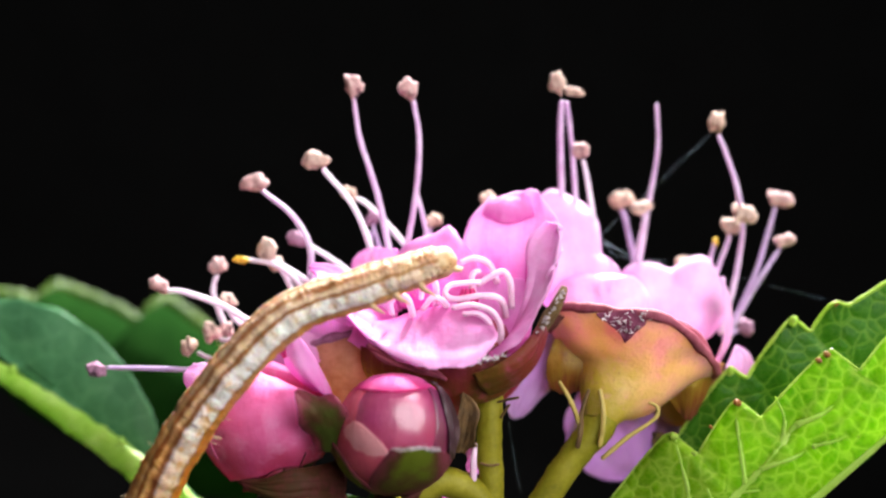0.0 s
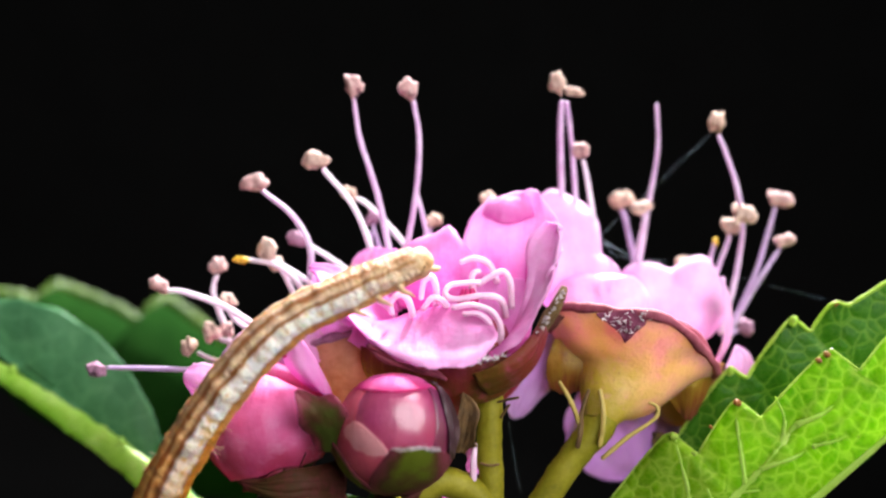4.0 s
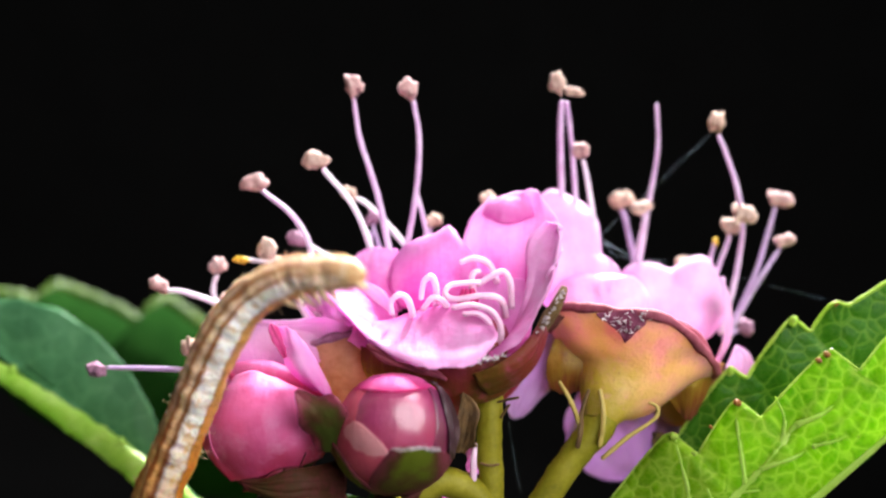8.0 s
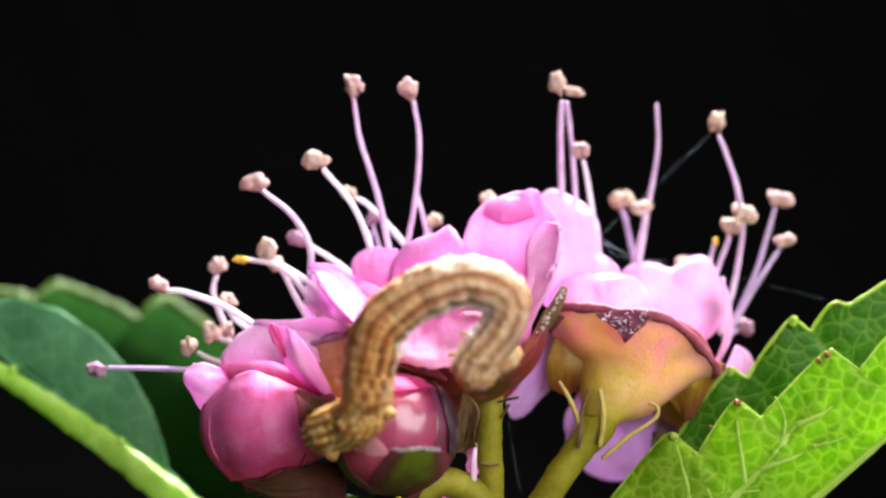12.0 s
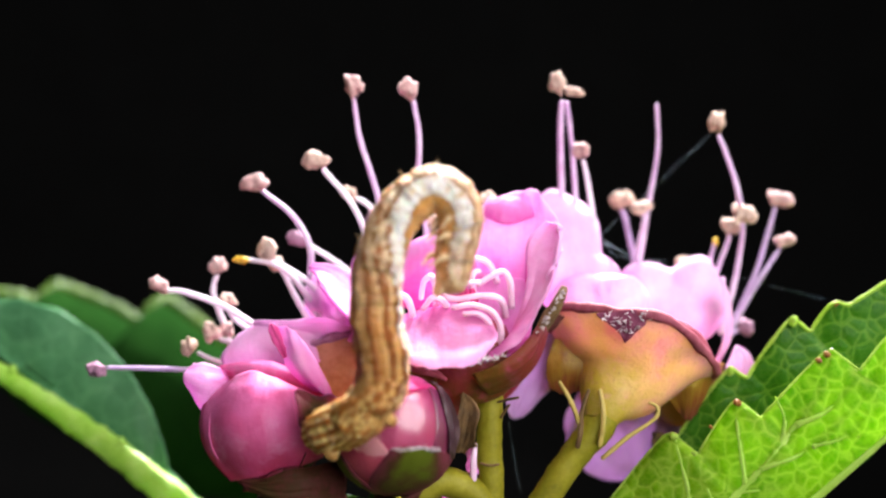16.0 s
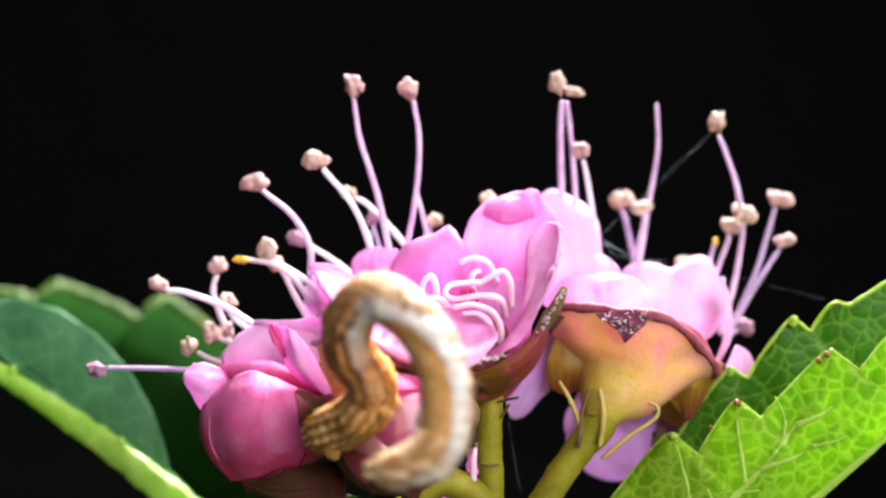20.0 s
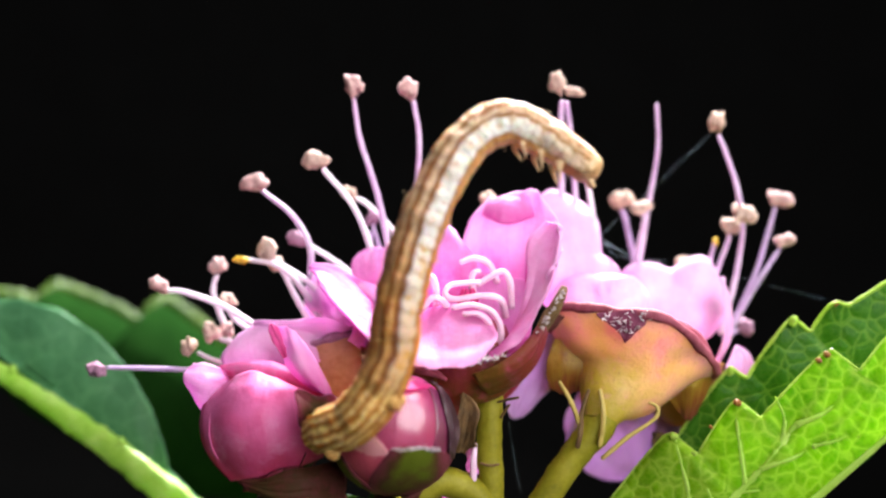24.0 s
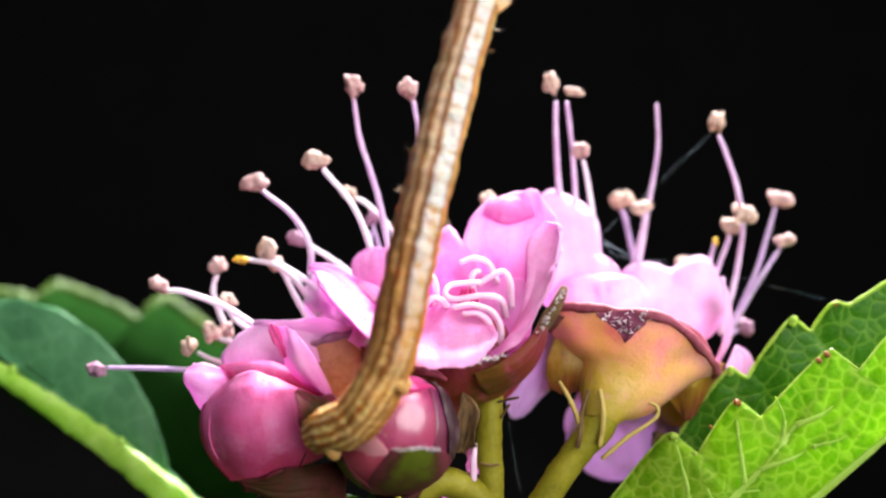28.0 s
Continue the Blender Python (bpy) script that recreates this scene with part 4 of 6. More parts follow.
# ---------------------------------------------------------------- stamens that stand out
# base first; last the anther's half-axes, lean and shift
for owner, pts, mat, anther, r, amat in (
        (far, [(345, 655, 90), (260, 652, 90), (190, 651, 90)], FILL, (17, 12, 13, 20, -20, 3), 7, ANT_D),
        (far, [(470, 590, 110), (400, 544, 110), (330, 518, 110), (296, 514, 110)], FILW, (19, 12, 14, 25, -14, -9), 9, ANP),
        (far, [(400, 580, 180), (380, 530, 180), (378, 505, 180), (384, 488, 180)], FILW, (15, 12, 17, 10, 2, -18), 8, ANP),
        (far, [(450, 590, 150), (420, 568, 150), (404, 548, 150)], FILW, (16, 12, 15, 0, -2, -16), 8, ANT),
        (far, [(450, 620, 130), (410, 606, 130), (390, 600, 130)], FILW, (15, 12, 21, -15, -16, -12), 8, ANT),
        (far, [(430, 640, 150), (412, 610, 150), (402, 594, 150)], FILW, (14, 12, 16, 20, -2, -10), 7, ANP),
        (far, [(400, 645, 110), (370, 634, 110), (350, 624, 110)], FILW, (15, 11, 17, -30, -16, -11), 7, ANT_T),
        (far, [(570, 570, 110), (530, 505, 110), (490, 470, 108), (440, 460, 108)], FILW, (15, 7, 7, 0, -14, 0), 9, MAT["gold_tip"]),
        (far, [(545, 565, 130), (520, 520, 128), (505, 490, 126), (494, 474, 125)], FILW, (16, 12, 15, 30, -8, -8), 8, ANT),
        (far, [(600, 580, 125), (550, 505, 120), (500, 470, 118), (478, 458, 118)], FILW, (19, 14, 22, 10, -6, -16), 8, ANT),
        (far, [(550, 490, 120), (548, 435, 118), (518, 382, 112), (464, 338, 108)], FIL, (25, 14, 16, -8, -14, -14), 9, ANP),
        (far, [(650, 510, 190), (600, 468, 190), (560, 442, 190), (540, 428, 190)], FILW, (20, 12, 14, 30, -14, -4), 8, ANT_D),
        (mid, [(662, 470, 130), (650, 420, 130), (622, 360, 128), (572, 300, 124)], FILW, (24, 14, 17, 5, -14, -16), 9, ANT),
        (mid, [(692, 460, 140), (668, 345, 135), (638, 250, 130), (626, 175, 128)], FIL, (17, 14, 23, -25, -1, -24), 8.5, ANP),
        (mid, [(730, 450, 200), (690, 402, 205), (650, 362, 210), (632, 352, 210)], FILW, (17, 12, 14, 20, -14, -10), 8, ANT_T),
        (mid, [(680, 470, 190), (666, 420, 190), (660, 398, 190)], FILL, (12, 10, 16, 10, -2, -12), 7, ANT_D),
        (mid, [(650, 470, 200), (655, 430, 200), (658, 410, 200)], FILL, None, 7, None),
        (mid, [(718, 450, 140), (736, 345, 132), (742, 250, 128), (732, 180, 126)], FIL, (20, 13, 20, 30, -9, -24), 8.5, ANP),
        (mid, [(760, 450, 180), (750, 390, 180), (736, 336, 180)], FIL, None, 7, None),
        (mid, [(745, 460, 210), (758, 420, 210), (762, 400, 212)], FILL, (15, 12, 15, -30, 6, -10), 8, ANT_T),
        (mid, [(870, 420, 230), (866, 380, 230), (864, 366, 230)], FILW, (14, 12, 18, 0, 0, -12), 8, ANT_T),
        (low, [(1022, 470, 210), (1018, 340, 205), (1010, 240, 200), (1003, 180, 198)], FIL, (18, 9, 9, 10, 12, -18), 8, ANT),
        (low, [(1062, 470, 212), (1050, 385, 205), (1040, 320, 200), (1032, 284, 198)], FILW, (17, 12, 16, -10, -4, -18), 8.5, ANP),
        (low, [(1130, 500, 300), (1118, 440, 300), (1106, 385, 305), (1100, 372, 305)], FILL, (24, 14, 19, 0, 0, -18), 9, ANT_T),
        (low, [(1125, 490, 220), (1130, 440, 216), (1140, 395, 214), (1138, 380, 212)], FIL, (21, 14, 14, -15, -4, -12), 9, ANT),
        (low, [(1128, 490, 230), (1150, 350, 226), (1164, 265, 222), (1162, 184, 220)], FIL, None, 7.5, None),
        (low, [(1316, 400, 210), (1304, 330, 208), (1285, 272, 205), (1272, 240, 203)], FIL, (15, 14, 22, 5, -3, -24), 8, ANT_T),
        (low, [(1275, 590, 200), (1300, 500, 205), (1312, 430, 206), (1315, 398, 206)], FIL, (23, 15, 21, 10, 1, -20), 9, ANT),
        (low, [(1255, 520, 240), (1272, 470, 236), (1288, 428, 236), (1290, 416, 236)], FIL, (18, 13, 18, 0, 2, -16), 8, ANT),
        (low, [(1245, 510, 250), (1256, 465, 250), (1264, 430, 250)], FIL, (5, 5, 10, 10, 2, -2), 7, MAT["gold_tip"]),
        (low, [(1285, 600, 250), (1335, 490, 250), (1360, 410, 250), (1372, 368, 250)], FILL, (25, 14, 17, 8, 8, -16), 8, ANP),
        (low, [(1290, 590, 240), (1335, 510, 240), (1366, 462, 240), (1380, 440, 240)], FILL, (20, 12, 14, -20, 8, -14), 7.5, ANP),
        (low, [(1280, 600, 260), (1298, 590, 260), (1306, 584, 260)], FILL, (16, 12, 18, 20, 12, -6), 7, ANT_D),
        (low, [(1215, 520, 290), (1210, 490, 290), (1208, 478, 290)], FILL, (14, 10, 10, 0, 0, -16), 7, ANT_T)):
    stamen(owner, pts, mat, anther, r * (0.80 if owner is low else 0.86), pts[0][0] * 0.013, amat)
pulled = stamen(low, [(1002, 470, 205), (994, 340, 202), (992, 240, 198), (994, 180, 196)], FIL, (14, 12, 25, -12, -9, -34), 8, 2.2, ANT)

# ---------------------------------------------------------------- buds
def bud(place, label):
    return thing("flower_bud", at(*place), label, "flower bud", "buds of the cluster")


ball = bud((715, 880, -50), "round closed crimson bud held by dark sepals")
C, R, AX = (698, 765, -60), (109, 108, 109), (0.1, -1, 0.02)
GLOSS, SHEEN = MAT["petal_gloss"], MAT["petal_sheen"]


def cling(rows, grow):
    """Places on the ball bud's round front, grown out from its middle."""
    net = np.array([spline([(x, y, 0.0) for x, y in row], 8) for row in rows])
    net = np.stack([spline(net[:, i], 8) for i in range(9)], 1)
    out = []
    for row in net:
        line = []
        for x, y, z in row:
            dx, dy = x - C[0], y - C[1]
            fit = min(1.0, 107 / max(math.hypot(dx, dy), 1e-6)) * grow
            dx, dy = dx * fit, dy * fit
            line.append((C[0] + dx, C[1] + dy, C[2] - math.sqrt(max((109 * grow) ** 2 - dx * dx - dy * dy, 0))))
        out.append(line)
    return out


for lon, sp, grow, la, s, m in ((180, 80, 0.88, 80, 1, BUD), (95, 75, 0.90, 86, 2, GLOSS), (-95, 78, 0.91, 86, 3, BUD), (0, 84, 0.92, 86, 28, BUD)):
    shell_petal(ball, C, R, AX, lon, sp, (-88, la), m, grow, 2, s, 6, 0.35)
for grow, m, s, label, rows in (
        (0.955, BUD, 3, "rose petal at the bud's side", [[(606, 818), (622, 806), (650, 790)], [(590, 780), (612, 770), (648, 760)], [(587, 750), (608, 742), (642, 736)], [(597, 716), (615, 708), (644, 706)], [(618, 688), (632, 684), (648, 682)]]),
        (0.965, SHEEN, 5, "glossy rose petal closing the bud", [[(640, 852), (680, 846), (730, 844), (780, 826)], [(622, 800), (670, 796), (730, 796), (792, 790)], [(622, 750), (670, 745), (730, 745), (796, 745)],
                                                                [(632, 710), (675, 705), (725, 705), (788, 708)], [(640, 684), (680, 680), (720, 680), (770, 680)]]),
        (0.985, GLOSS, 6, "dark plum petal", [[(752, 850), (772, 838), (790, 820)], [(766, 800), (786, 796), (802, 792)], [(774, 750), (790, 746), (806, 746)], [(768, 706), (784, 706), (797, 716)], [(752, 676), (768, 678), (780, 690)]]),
        (0.985, HOT, 7, "bright pink petal folded over the top", [[(622, 686), (656, 690), (695, 693), (738, 689), (780, 684)], [(634, 672), (664, 674), (697, 676), (732, 674), (768, 672)], [(652, 662), (674, 661), (698, 660), (722, 661), (746, 663)]]),
        (0.985, MAT["petal_salmon"], 8, "matte salmon fold of a petal", [[(642, 854), (654, 856), (664, 850)], [(616, 806), (642, 820), (678, 820)], [(606, 772), (634, 782), (688, 802)], [(610, 754), (632, 746), (660, 768)]])):
    patch(ball, cling(rows, grow), m, 1.6, s, 4, "petal", label)
for grow, m, s, rows in ((1.04, "sepal_leaf", 9, [[(692, 794), (736, 792), (786, 800)], [(674, 818), (730, 825), (800, 808)], [(654, 850), (715, 860), (788, 838)], [(664, 870), (700, 874), (745, 868)]]),
                         (1.05, "sepal_plum", 10, [[(792, 812), (797, 806), (803, 798)], [(790, 760), (798, 756), (807, 752)], [(780, 712), (788, 706), (798, 704)], [(766, 674), (770, 668), (774, 668)]]),
                         (1.06, "sepal_leaf", 11, [[(650, 872), (660, 868), (672, 868)], [(606, 836), (620, 832), (634, 838)], [(586, 802), (597, 796), (606, 800)], [(574, 764), (581, 764), (588, 772)]])):
    patch(ball, cling(rows, grow), MAT[m], 3, s, 6, "sepal", "dark green and maroon sepal")
for lon, s in ((150, 9), (-145, 10)):
    shell_petal(ball, C, R, AX, lon, 34, (-86, 20), MAT["sepal_maroon"], 1.0, 4, s, 6, 0.6, "sepal")
bm = bmesh.new()
rnd = random.Random(8)
for k in range(60):
    x = rnd.uniform(694, 780)
    o = at(x, 793 + 2 * math.sin(x * 0.1), -168 + (x - 705) ** 2 * 0.004)
    tube(bm, [o, o + Vector((rnd.uniform(-4, 4), -3, rnd.uniform(-5, 2))) * U, o + Vector((rnd.uniform(-9, 9), -5, rnd.uniform(-4, 4))) * U], [1.0, 0.9, 0.4], n=4, around=5)
tagged(part("fuzz", bm, MAT["fuzz"], ball, "white hairs along the sepal's edge"), kind="stuff")
bell(ball, [(716, 880, -30), (714, 874, -36), (711, 866, -42), (708, 858, -46)], [20, 30, 40, 48], MAT["sepal_maroon"], label="dark maroon calyx under the bud", seed=8, wave=0.04)
stalk(ball, [(724, 872, -50), (782, 852, -16), (848, 884, 6), (866, 970, 16), FORK], [30, 27, 26, 28, 30])

open_bud = bud((530, 880, 50), "half-open pink bud with dark sepals and loose petals")
C, R, AX = (462, 752, 40), (108, 108, 112), (-0.3, -1, -0.25)
for lon, sp, grow, la, s, m in ((180, 80, 0.86, 80, 11, BUD), (115, 62, 0.84, 82, 12, ROSE), (-115, 62, 0.85, 82, 13, ROSE), (-52, 62, 0.76, 70, 14, ROSE), (8, 70, 0.76, 60, 15, ROSE)):
    shell_petal(open_bud, C, R, AX, lon, sp, (-88, la), m, grow, 8, s, 6, 0.3)
patch(open_bud, [[(408, 852, 0), (450, 848, -24), (510, 830, -24), (572, 812, 6)], [(366, 802, 6), (430, 800, -62), (510, 790, -66), (590, 780, -4)], [(355, 745, 12), (420, 740, -76), (500, 735, -80), (584, 735, -8)],
                 [(371, 705, 16), (430, 692, -58), (500, 693, -62), (562, 705, -6)], [(402, 678, 18), (440, 658, -22), (490, 667, -28), (540, 690, -2)]], ROSE, 5, 67)
petal(open_bud, [(612, 852, -10), (545, 856, -60), (480, 862, -66), (418, 852, -40)], [36, 30, 20, 6], MAT["sepal_maroon"], (0, 1, -0.2), -0.3, 7, 68, name="sepal")
patch(open_bud, [[(412, 722, 44), (406, 690, 30), (402, 656, 44)], [(372, 738, 34), (364, 690, 4), (370, 644, 36)], [(346, 714, 32), (327, 675, 22), (340, 641, 36)]], MIDP, 5, 61)
patch(open_bud, [[(396, 652, 60), (460, 655, 44), (520, 645, 30), (575, 640, 44)], [(394, 625, 72), (450, 612, 58), (520, 605, 52), (580, 608, 56)], [(420, 592, 78), (460, 572, 78), (520, 567, 74), (604, 576, 68)]], PALE, 5, 62)
patch(open_bud, [[(562, 692, -18), (578, 702, -26), (594, 714, -8)], [(512, 652, -38), (540, 660, -56), (582, 682, -16)], [(498, 612, -36), (525, 618, -60), (562, 640, -26)], [(490, 580, -28), (510, 580, -44), (536, 600, -28)]], MIDP, 4, 63)
petal(open_bud, [(506, 632, -44), (492, 604, -46), (480, 574, -36)], [5, 8, 9], HOT, (0.9, -0.4, 0.1), 0.3, 3, 66)
patch(open_bud, [[(410, 676, 22), (470, 682, -6), (530, 692, -10), (574, 702, -4)], [(394, 656, 24), (460, 656, -12), (520, 666, -14), (574, 692, -4)], [(388, 648, 30), (460, 639, 8), (516, 648, 6), (552, 670, 8)]], ROSE, 3, 64)
petal(open_bud, [(592, 800, -80), (582, 762, -104), (558, 724, -118), (524, 692, -104)], [30, 42, 38, 20], MAT["sepal_green"], (1, 0.45, 0.15), -0.15, 4, 65, name="sepal", label="dark green sepal with a maroon edge")
for lon, sp, la, s in ((20, 44, -42, 16), (72, 36, -14, 17), (-60, 40, -58, 18), (150, 40, -10, 19)):
    shell_petal(open_bud, C, R, (-0.3, -1, 0.05), lon, sp, (-86, la), MAT["sepal_green"], 1.05, 6, s, 6, 0.7, "sepal")
bell(open_bud, [(520, 892, 50), (516, 880, 50), (510, 868, 50), (504, 856, 50)], [24, 36, 48, 58], MAT["sepal_maroon"], label="dark brown calyx under the bud", seed=9, wave=0.05)
stalk(open_bud, [(518, 884, 50), (560, 930, 40), (690, 1030, 40), FORK], [34, 26, 26, 30])

# withered sepals and bits on the middle stalk
bits = thing("withered_bract", at(822, 720, -30), "shrivelled brown bract on the green stalk", "bract")
for k, (pts, w) in enumerate((([(812, 800, -20), (822, 760, -40), (826, 720, -46), (815, 700, -40)], [10, 17, 15, 6]), ([(835, 790, -14), (830, 750, -30), (836, 716, -34)], [6, 10, 5]))):
    petal(bits, pts, w, MAT["dry_brown"], (1, 0.1, 0.3), 0.5, 7, 71 + k, name="scale")
for k, pts in enumerate(([(842, 830, -6), (838, 800, -8), (842, 786, -6)], [(850, 820, -8), (866, 824, -10), (884, 822, -8)], [(880, 712, 0), (906, 706, -8), (918, 704, -8)], [(886, 740, 0), (902, 716, -6)])):
    bm = bmesh.new()
    tube(bm, [at(*p) for p in pts], [2.4] * len(pts), n=10, around=6, rough=0.3)
    part("fibre", bm, MAT["dry_brown"], bits)
stalk(bits, [(838, 850, -10), (838, 815, -16), (842, 786, -10)], [6, 6, 3], "filament_pink", "scale")

# ---------------------------------------------------------------- leaves
def margin(knots, n):
    """Half-widths along a toothed edge: each tooth swells in a round shoulder and drops at its tip."""
    out = []
    for v in np.linspace(0, 1, n + 1):
        for (a, p), (b, q) in zip(knots, knots[1:]):
            if a <= v <= b:
                s = (v - a) / (b - a)
                out.append(p + (q - p) * ((0.35 * math.sin(s * math.pi / 2) + 0.65 * s) if b - a > 0.05 else s))
                break
    return np.array(out)


SURF = {}


def leaf(place, label, spine, left, right, knots_l, knots_r, blade, vein, veins=7, curl=(0, 0), bow=0.0, midrib=10, slant=0.13, seed=0, tips=(), thick=9, vein_r=8, n=150, edge=0, edge_skin="leaf_edge", ribs=True):
    """A toothed leaf: a midrib through plan places; left and right: the ways its halves go; knots: (share of its length, half-width)."""
    ob = thing("leaf", at(*place), label, "leaf", "leaves of the sprig")
    SURF[ob] = lambda u, v: surf(u, v)
    c = spline([at(*p) for p in spine], n)
    wl, wr = margin(knots_l, n), margin(knots_r, n)
    L, Rr = way(*left), way(*right)

    def surf(u, v):
        j = min(max(v, 0), 1) * n
        a, f = int(min(j, n - 1)), j - int(min(j, n - 1))
        o = Vector(c[a] * (1 - f) + c[a + 1] * f)
        t = Vector(c[a + 1] - c[a]).normalized()
        s = abs(u)
        w = ((wl if u < 0 else wr)[a] * (1 - f) + (wl if u < 0 else wr)[a + 1] * f) * U
        d = L if u < 0 else Rr
        d = (d - t * d.dot(t) * 0.6).normalized()
        nn = d.cross(t).normalized()
        if nn.y > 0:
            nn = -nn
        k = curl[0] if u < 0 else curl[1]
        ridge = math.cos((v - s * slant) * veins * 2 * math.pi)
        p = o + d * w * s + nn * w * (k * s ** 3 + bow * math.sin(s * math.pi))
        p += nn * U * 3.2 * s * ridge * -1
        p += nn * U * 5 * noise.noise(Vector((u * 2, v * 7, seed)))
        return p
    us = [-1 + k / 14 for k in range(15)] + [k / 14 for k in range(1, 15)]
    bm = bmesh.new()
    sheet(bm, [[surf(u, j / n) for u in us] for j in range(n + 1)], thick)
    part("blade", bm, blade, ob)
    bm = bmesh.new()
    tube(bm, [surf(0, k / 12) for k in range(13)], [midrib * (1 - 0.7 * k / 12) for k in range(13)], n=40, around=10)
    part("midrib", bm, vein, ob)
    for side in (-1, 1) if ribs else ():
        for k in range(veins):
            v0 = (k + 0.15) / veins - slant * 0.6
            bm = bmesh.new()
            way_v = [(s, v0 + s * slant * (1 + 0.25 * s) + 0.008 * noise.noise(Vector((s * 5, k, seed)))) for s in [q / 14 * 0.94 for q in range(15)]]
            way_v = [q for q in way_v if 0.01 < q[1] < 0.99]
            if len(way_v) < 3:
                bm.free()
                continue
            pts = [surf(side * s, v) + Vector((0, (vein_r - thick * 0.5 - 2.3) * U, 0)) for s, v in way_v]
            tube(bm, pts, [vein_r * (1 - 0.7 * q / (len(pts) - 1)) for q in range(len(pts))], n=36, around=8)
            part("vein", bm, vein, ob)
    if edge:
        bm = bmesh.new()
        rnd = random.Random(seed)
        tube(bm, [surf(-1, k / n) for k in range(1, n)], [edge * rnd.uniform(0.8, 1.2) for k in range(1, n)], n=2 * n, around=7, rough=0.2)
        part("rim", bm, MAT[edge_skin], ob, "pale thickened leaf edge; on the far leaf, painted light")
    for x, y, d, r in tips:
        bm = bmesh.new()
        lump(bm, at(x, y, d), (r, r * 0.7, r * 0.8), (0, 30, 0), x * 0.1, 2, 0.2, 0.0)
        part("leaf_tooth", bm, MAT["tooth_tip"], ob, "reddish tip of a leaf tooth")
    return ob


front_leaf = leaf((1121, 1155, -20), "bright green toothed leaf with pale net veins, lit through",
                  [(1121, 1155, -20), (1359, 951, -50), (1597, 748, -80), (1835, 544, -100)], (-0.65, -0.76, 0.12), (-0.05, -0.1, 1),
                  [(0, 20), (0.10, 190), (0.105, 170), (0.16, 226), (0.318, 247), (0.330, 238), (0.340, 186), (0.452, 212), (0.466, 206), (0.474, 162), (0.640, 175), (0.660, 170), (0.672, 114), (0.784, 128), (0.795, 100), (0.9, 80), (0.91, 55), (1, 2)],
                  [(0, 20), (0.2, 100), (0.5, 110), (0.8, 80), (1, 2)], MAT["leaf_bright"], MAT["vein_pale"], 6, (0.06, 0.2), 0.12, 13, 0.42, 1,
                  [(1464, 628, -72, 8), (1450, 638, -70, 7), (1305, 713, -52, 8), (1258, 756, -46, 4)], vein_r=3.8, edge=2.2, ribs=False)
stalk(front_leaf, [(1121, 1155, -20), (1000, 1180, 10), FORK], [16, 18, 22], "stem_shade", "petiole")


def drawn_vein(owner, pts, radius):
    """A raised vein on the outer half of a leaf, along plan places."""
    grid = []
    for a in range(41):
        for b in range(151):
            p = SURF[owner](-a / 40, b / 150)
            k = (FAR + p.y / U) / FAR
            grid.append((p.x / (U * k) + 784, 441 - (p.z - HIGH) / (U * k), p.y / U))
    grid = np.array(grid)
    way_v = []
    for x, y in spline(pts, 16):
        near = np.argsort((grid[:, 0] - x) ** 2 + (grid[:, 1] - y) ** 2)[:4]
        way_v.append(at(x, y, float(grid[near, 2].mean()) - 4.5 + radius * 0.70))
    bm = bmesh.new()
    tube(bm, way_v, [radius * (1 - 0.75 * q / 16) for q in range(17)], n=40, around=8, rough=0.2)
    part("vein", bm, MAT["vein_pale"], owner)


for pts, r in (([(1270, 905), (1345, 830), (1410, 752), (1452, 690), (1468, 640)], 7), ([(1318, 856), (1312, 810), (1306, 760), (1302, 724)], 5), ([(1385, 783), (1388, 740), (1372, 702)], 4),
               ([(1345, 830), (1420, 800), (1490, 742), (1540, 690)], 5), ([(1225, 905), (1214, 850), (1200, 800), (1196, 778)], 5), ([(1270, 905), (1250, 860), (1245, 820)], 4),
               ([(1410, 752), (1462, 728), (1500, 690), (1520, 664)], 4), ([(1438, 790), (1500, 768), (1556, 700)], 4), ([(1300, 872), (1370, 862), (1430, 838)], 4)):
    drawn_vein(front_leaf, pts, r * 1.5)
rear_leaf = leaf((1150, 1000, 130), "dark green toothed leaf behind the bright one",
                 [(1150, 1000, 130), (1381, 814, 120), (1612, 628, 110), (1843, 442, 100)], (-0.62, -0.78, 0.1), (0.5, 0.6, 0.8),
                 [(0, 10), (0.1, 110), (0.216, 157), (0.362, 191), (0.376, 186), (0.382, 156), (0.518, 191), (0.535, 184), (0.541, 148), (0.605, 166), (0.622, 160), (0.630, 144), (0.72, 133), (0.8, 120), (0.81, 95), (1, 2)],
                 [(0, 10), (0.3, 170), (0.7, 130), (1, 2)], MAT["leaf_deep"], MAT["vein_dark"], 7, (0.08, 0.2), 0.05, 9, 0.13, 2, edge=3.6, ribs=False)
for x, y, d, r in ((1292, 657, 118, 8), (1404, 569, 114, 9)):
    bm = bmesh.new()
    lump(bm, at(x, y, d), (r, r * 0.8, r * 1.3), (0, 20, 0), x * 0.1, 2, 0.3, 0.0)
    part("leaf_tooth", bm, MAT["leaf_edge"], rear_leaf, "pale blunt tip of a leaf tooth")
stalk(rear_leaf, [(1150, 1000, 130), (1000, 1090, 90), FORK], [14, 16, 22], "stem_shade", "petiole")
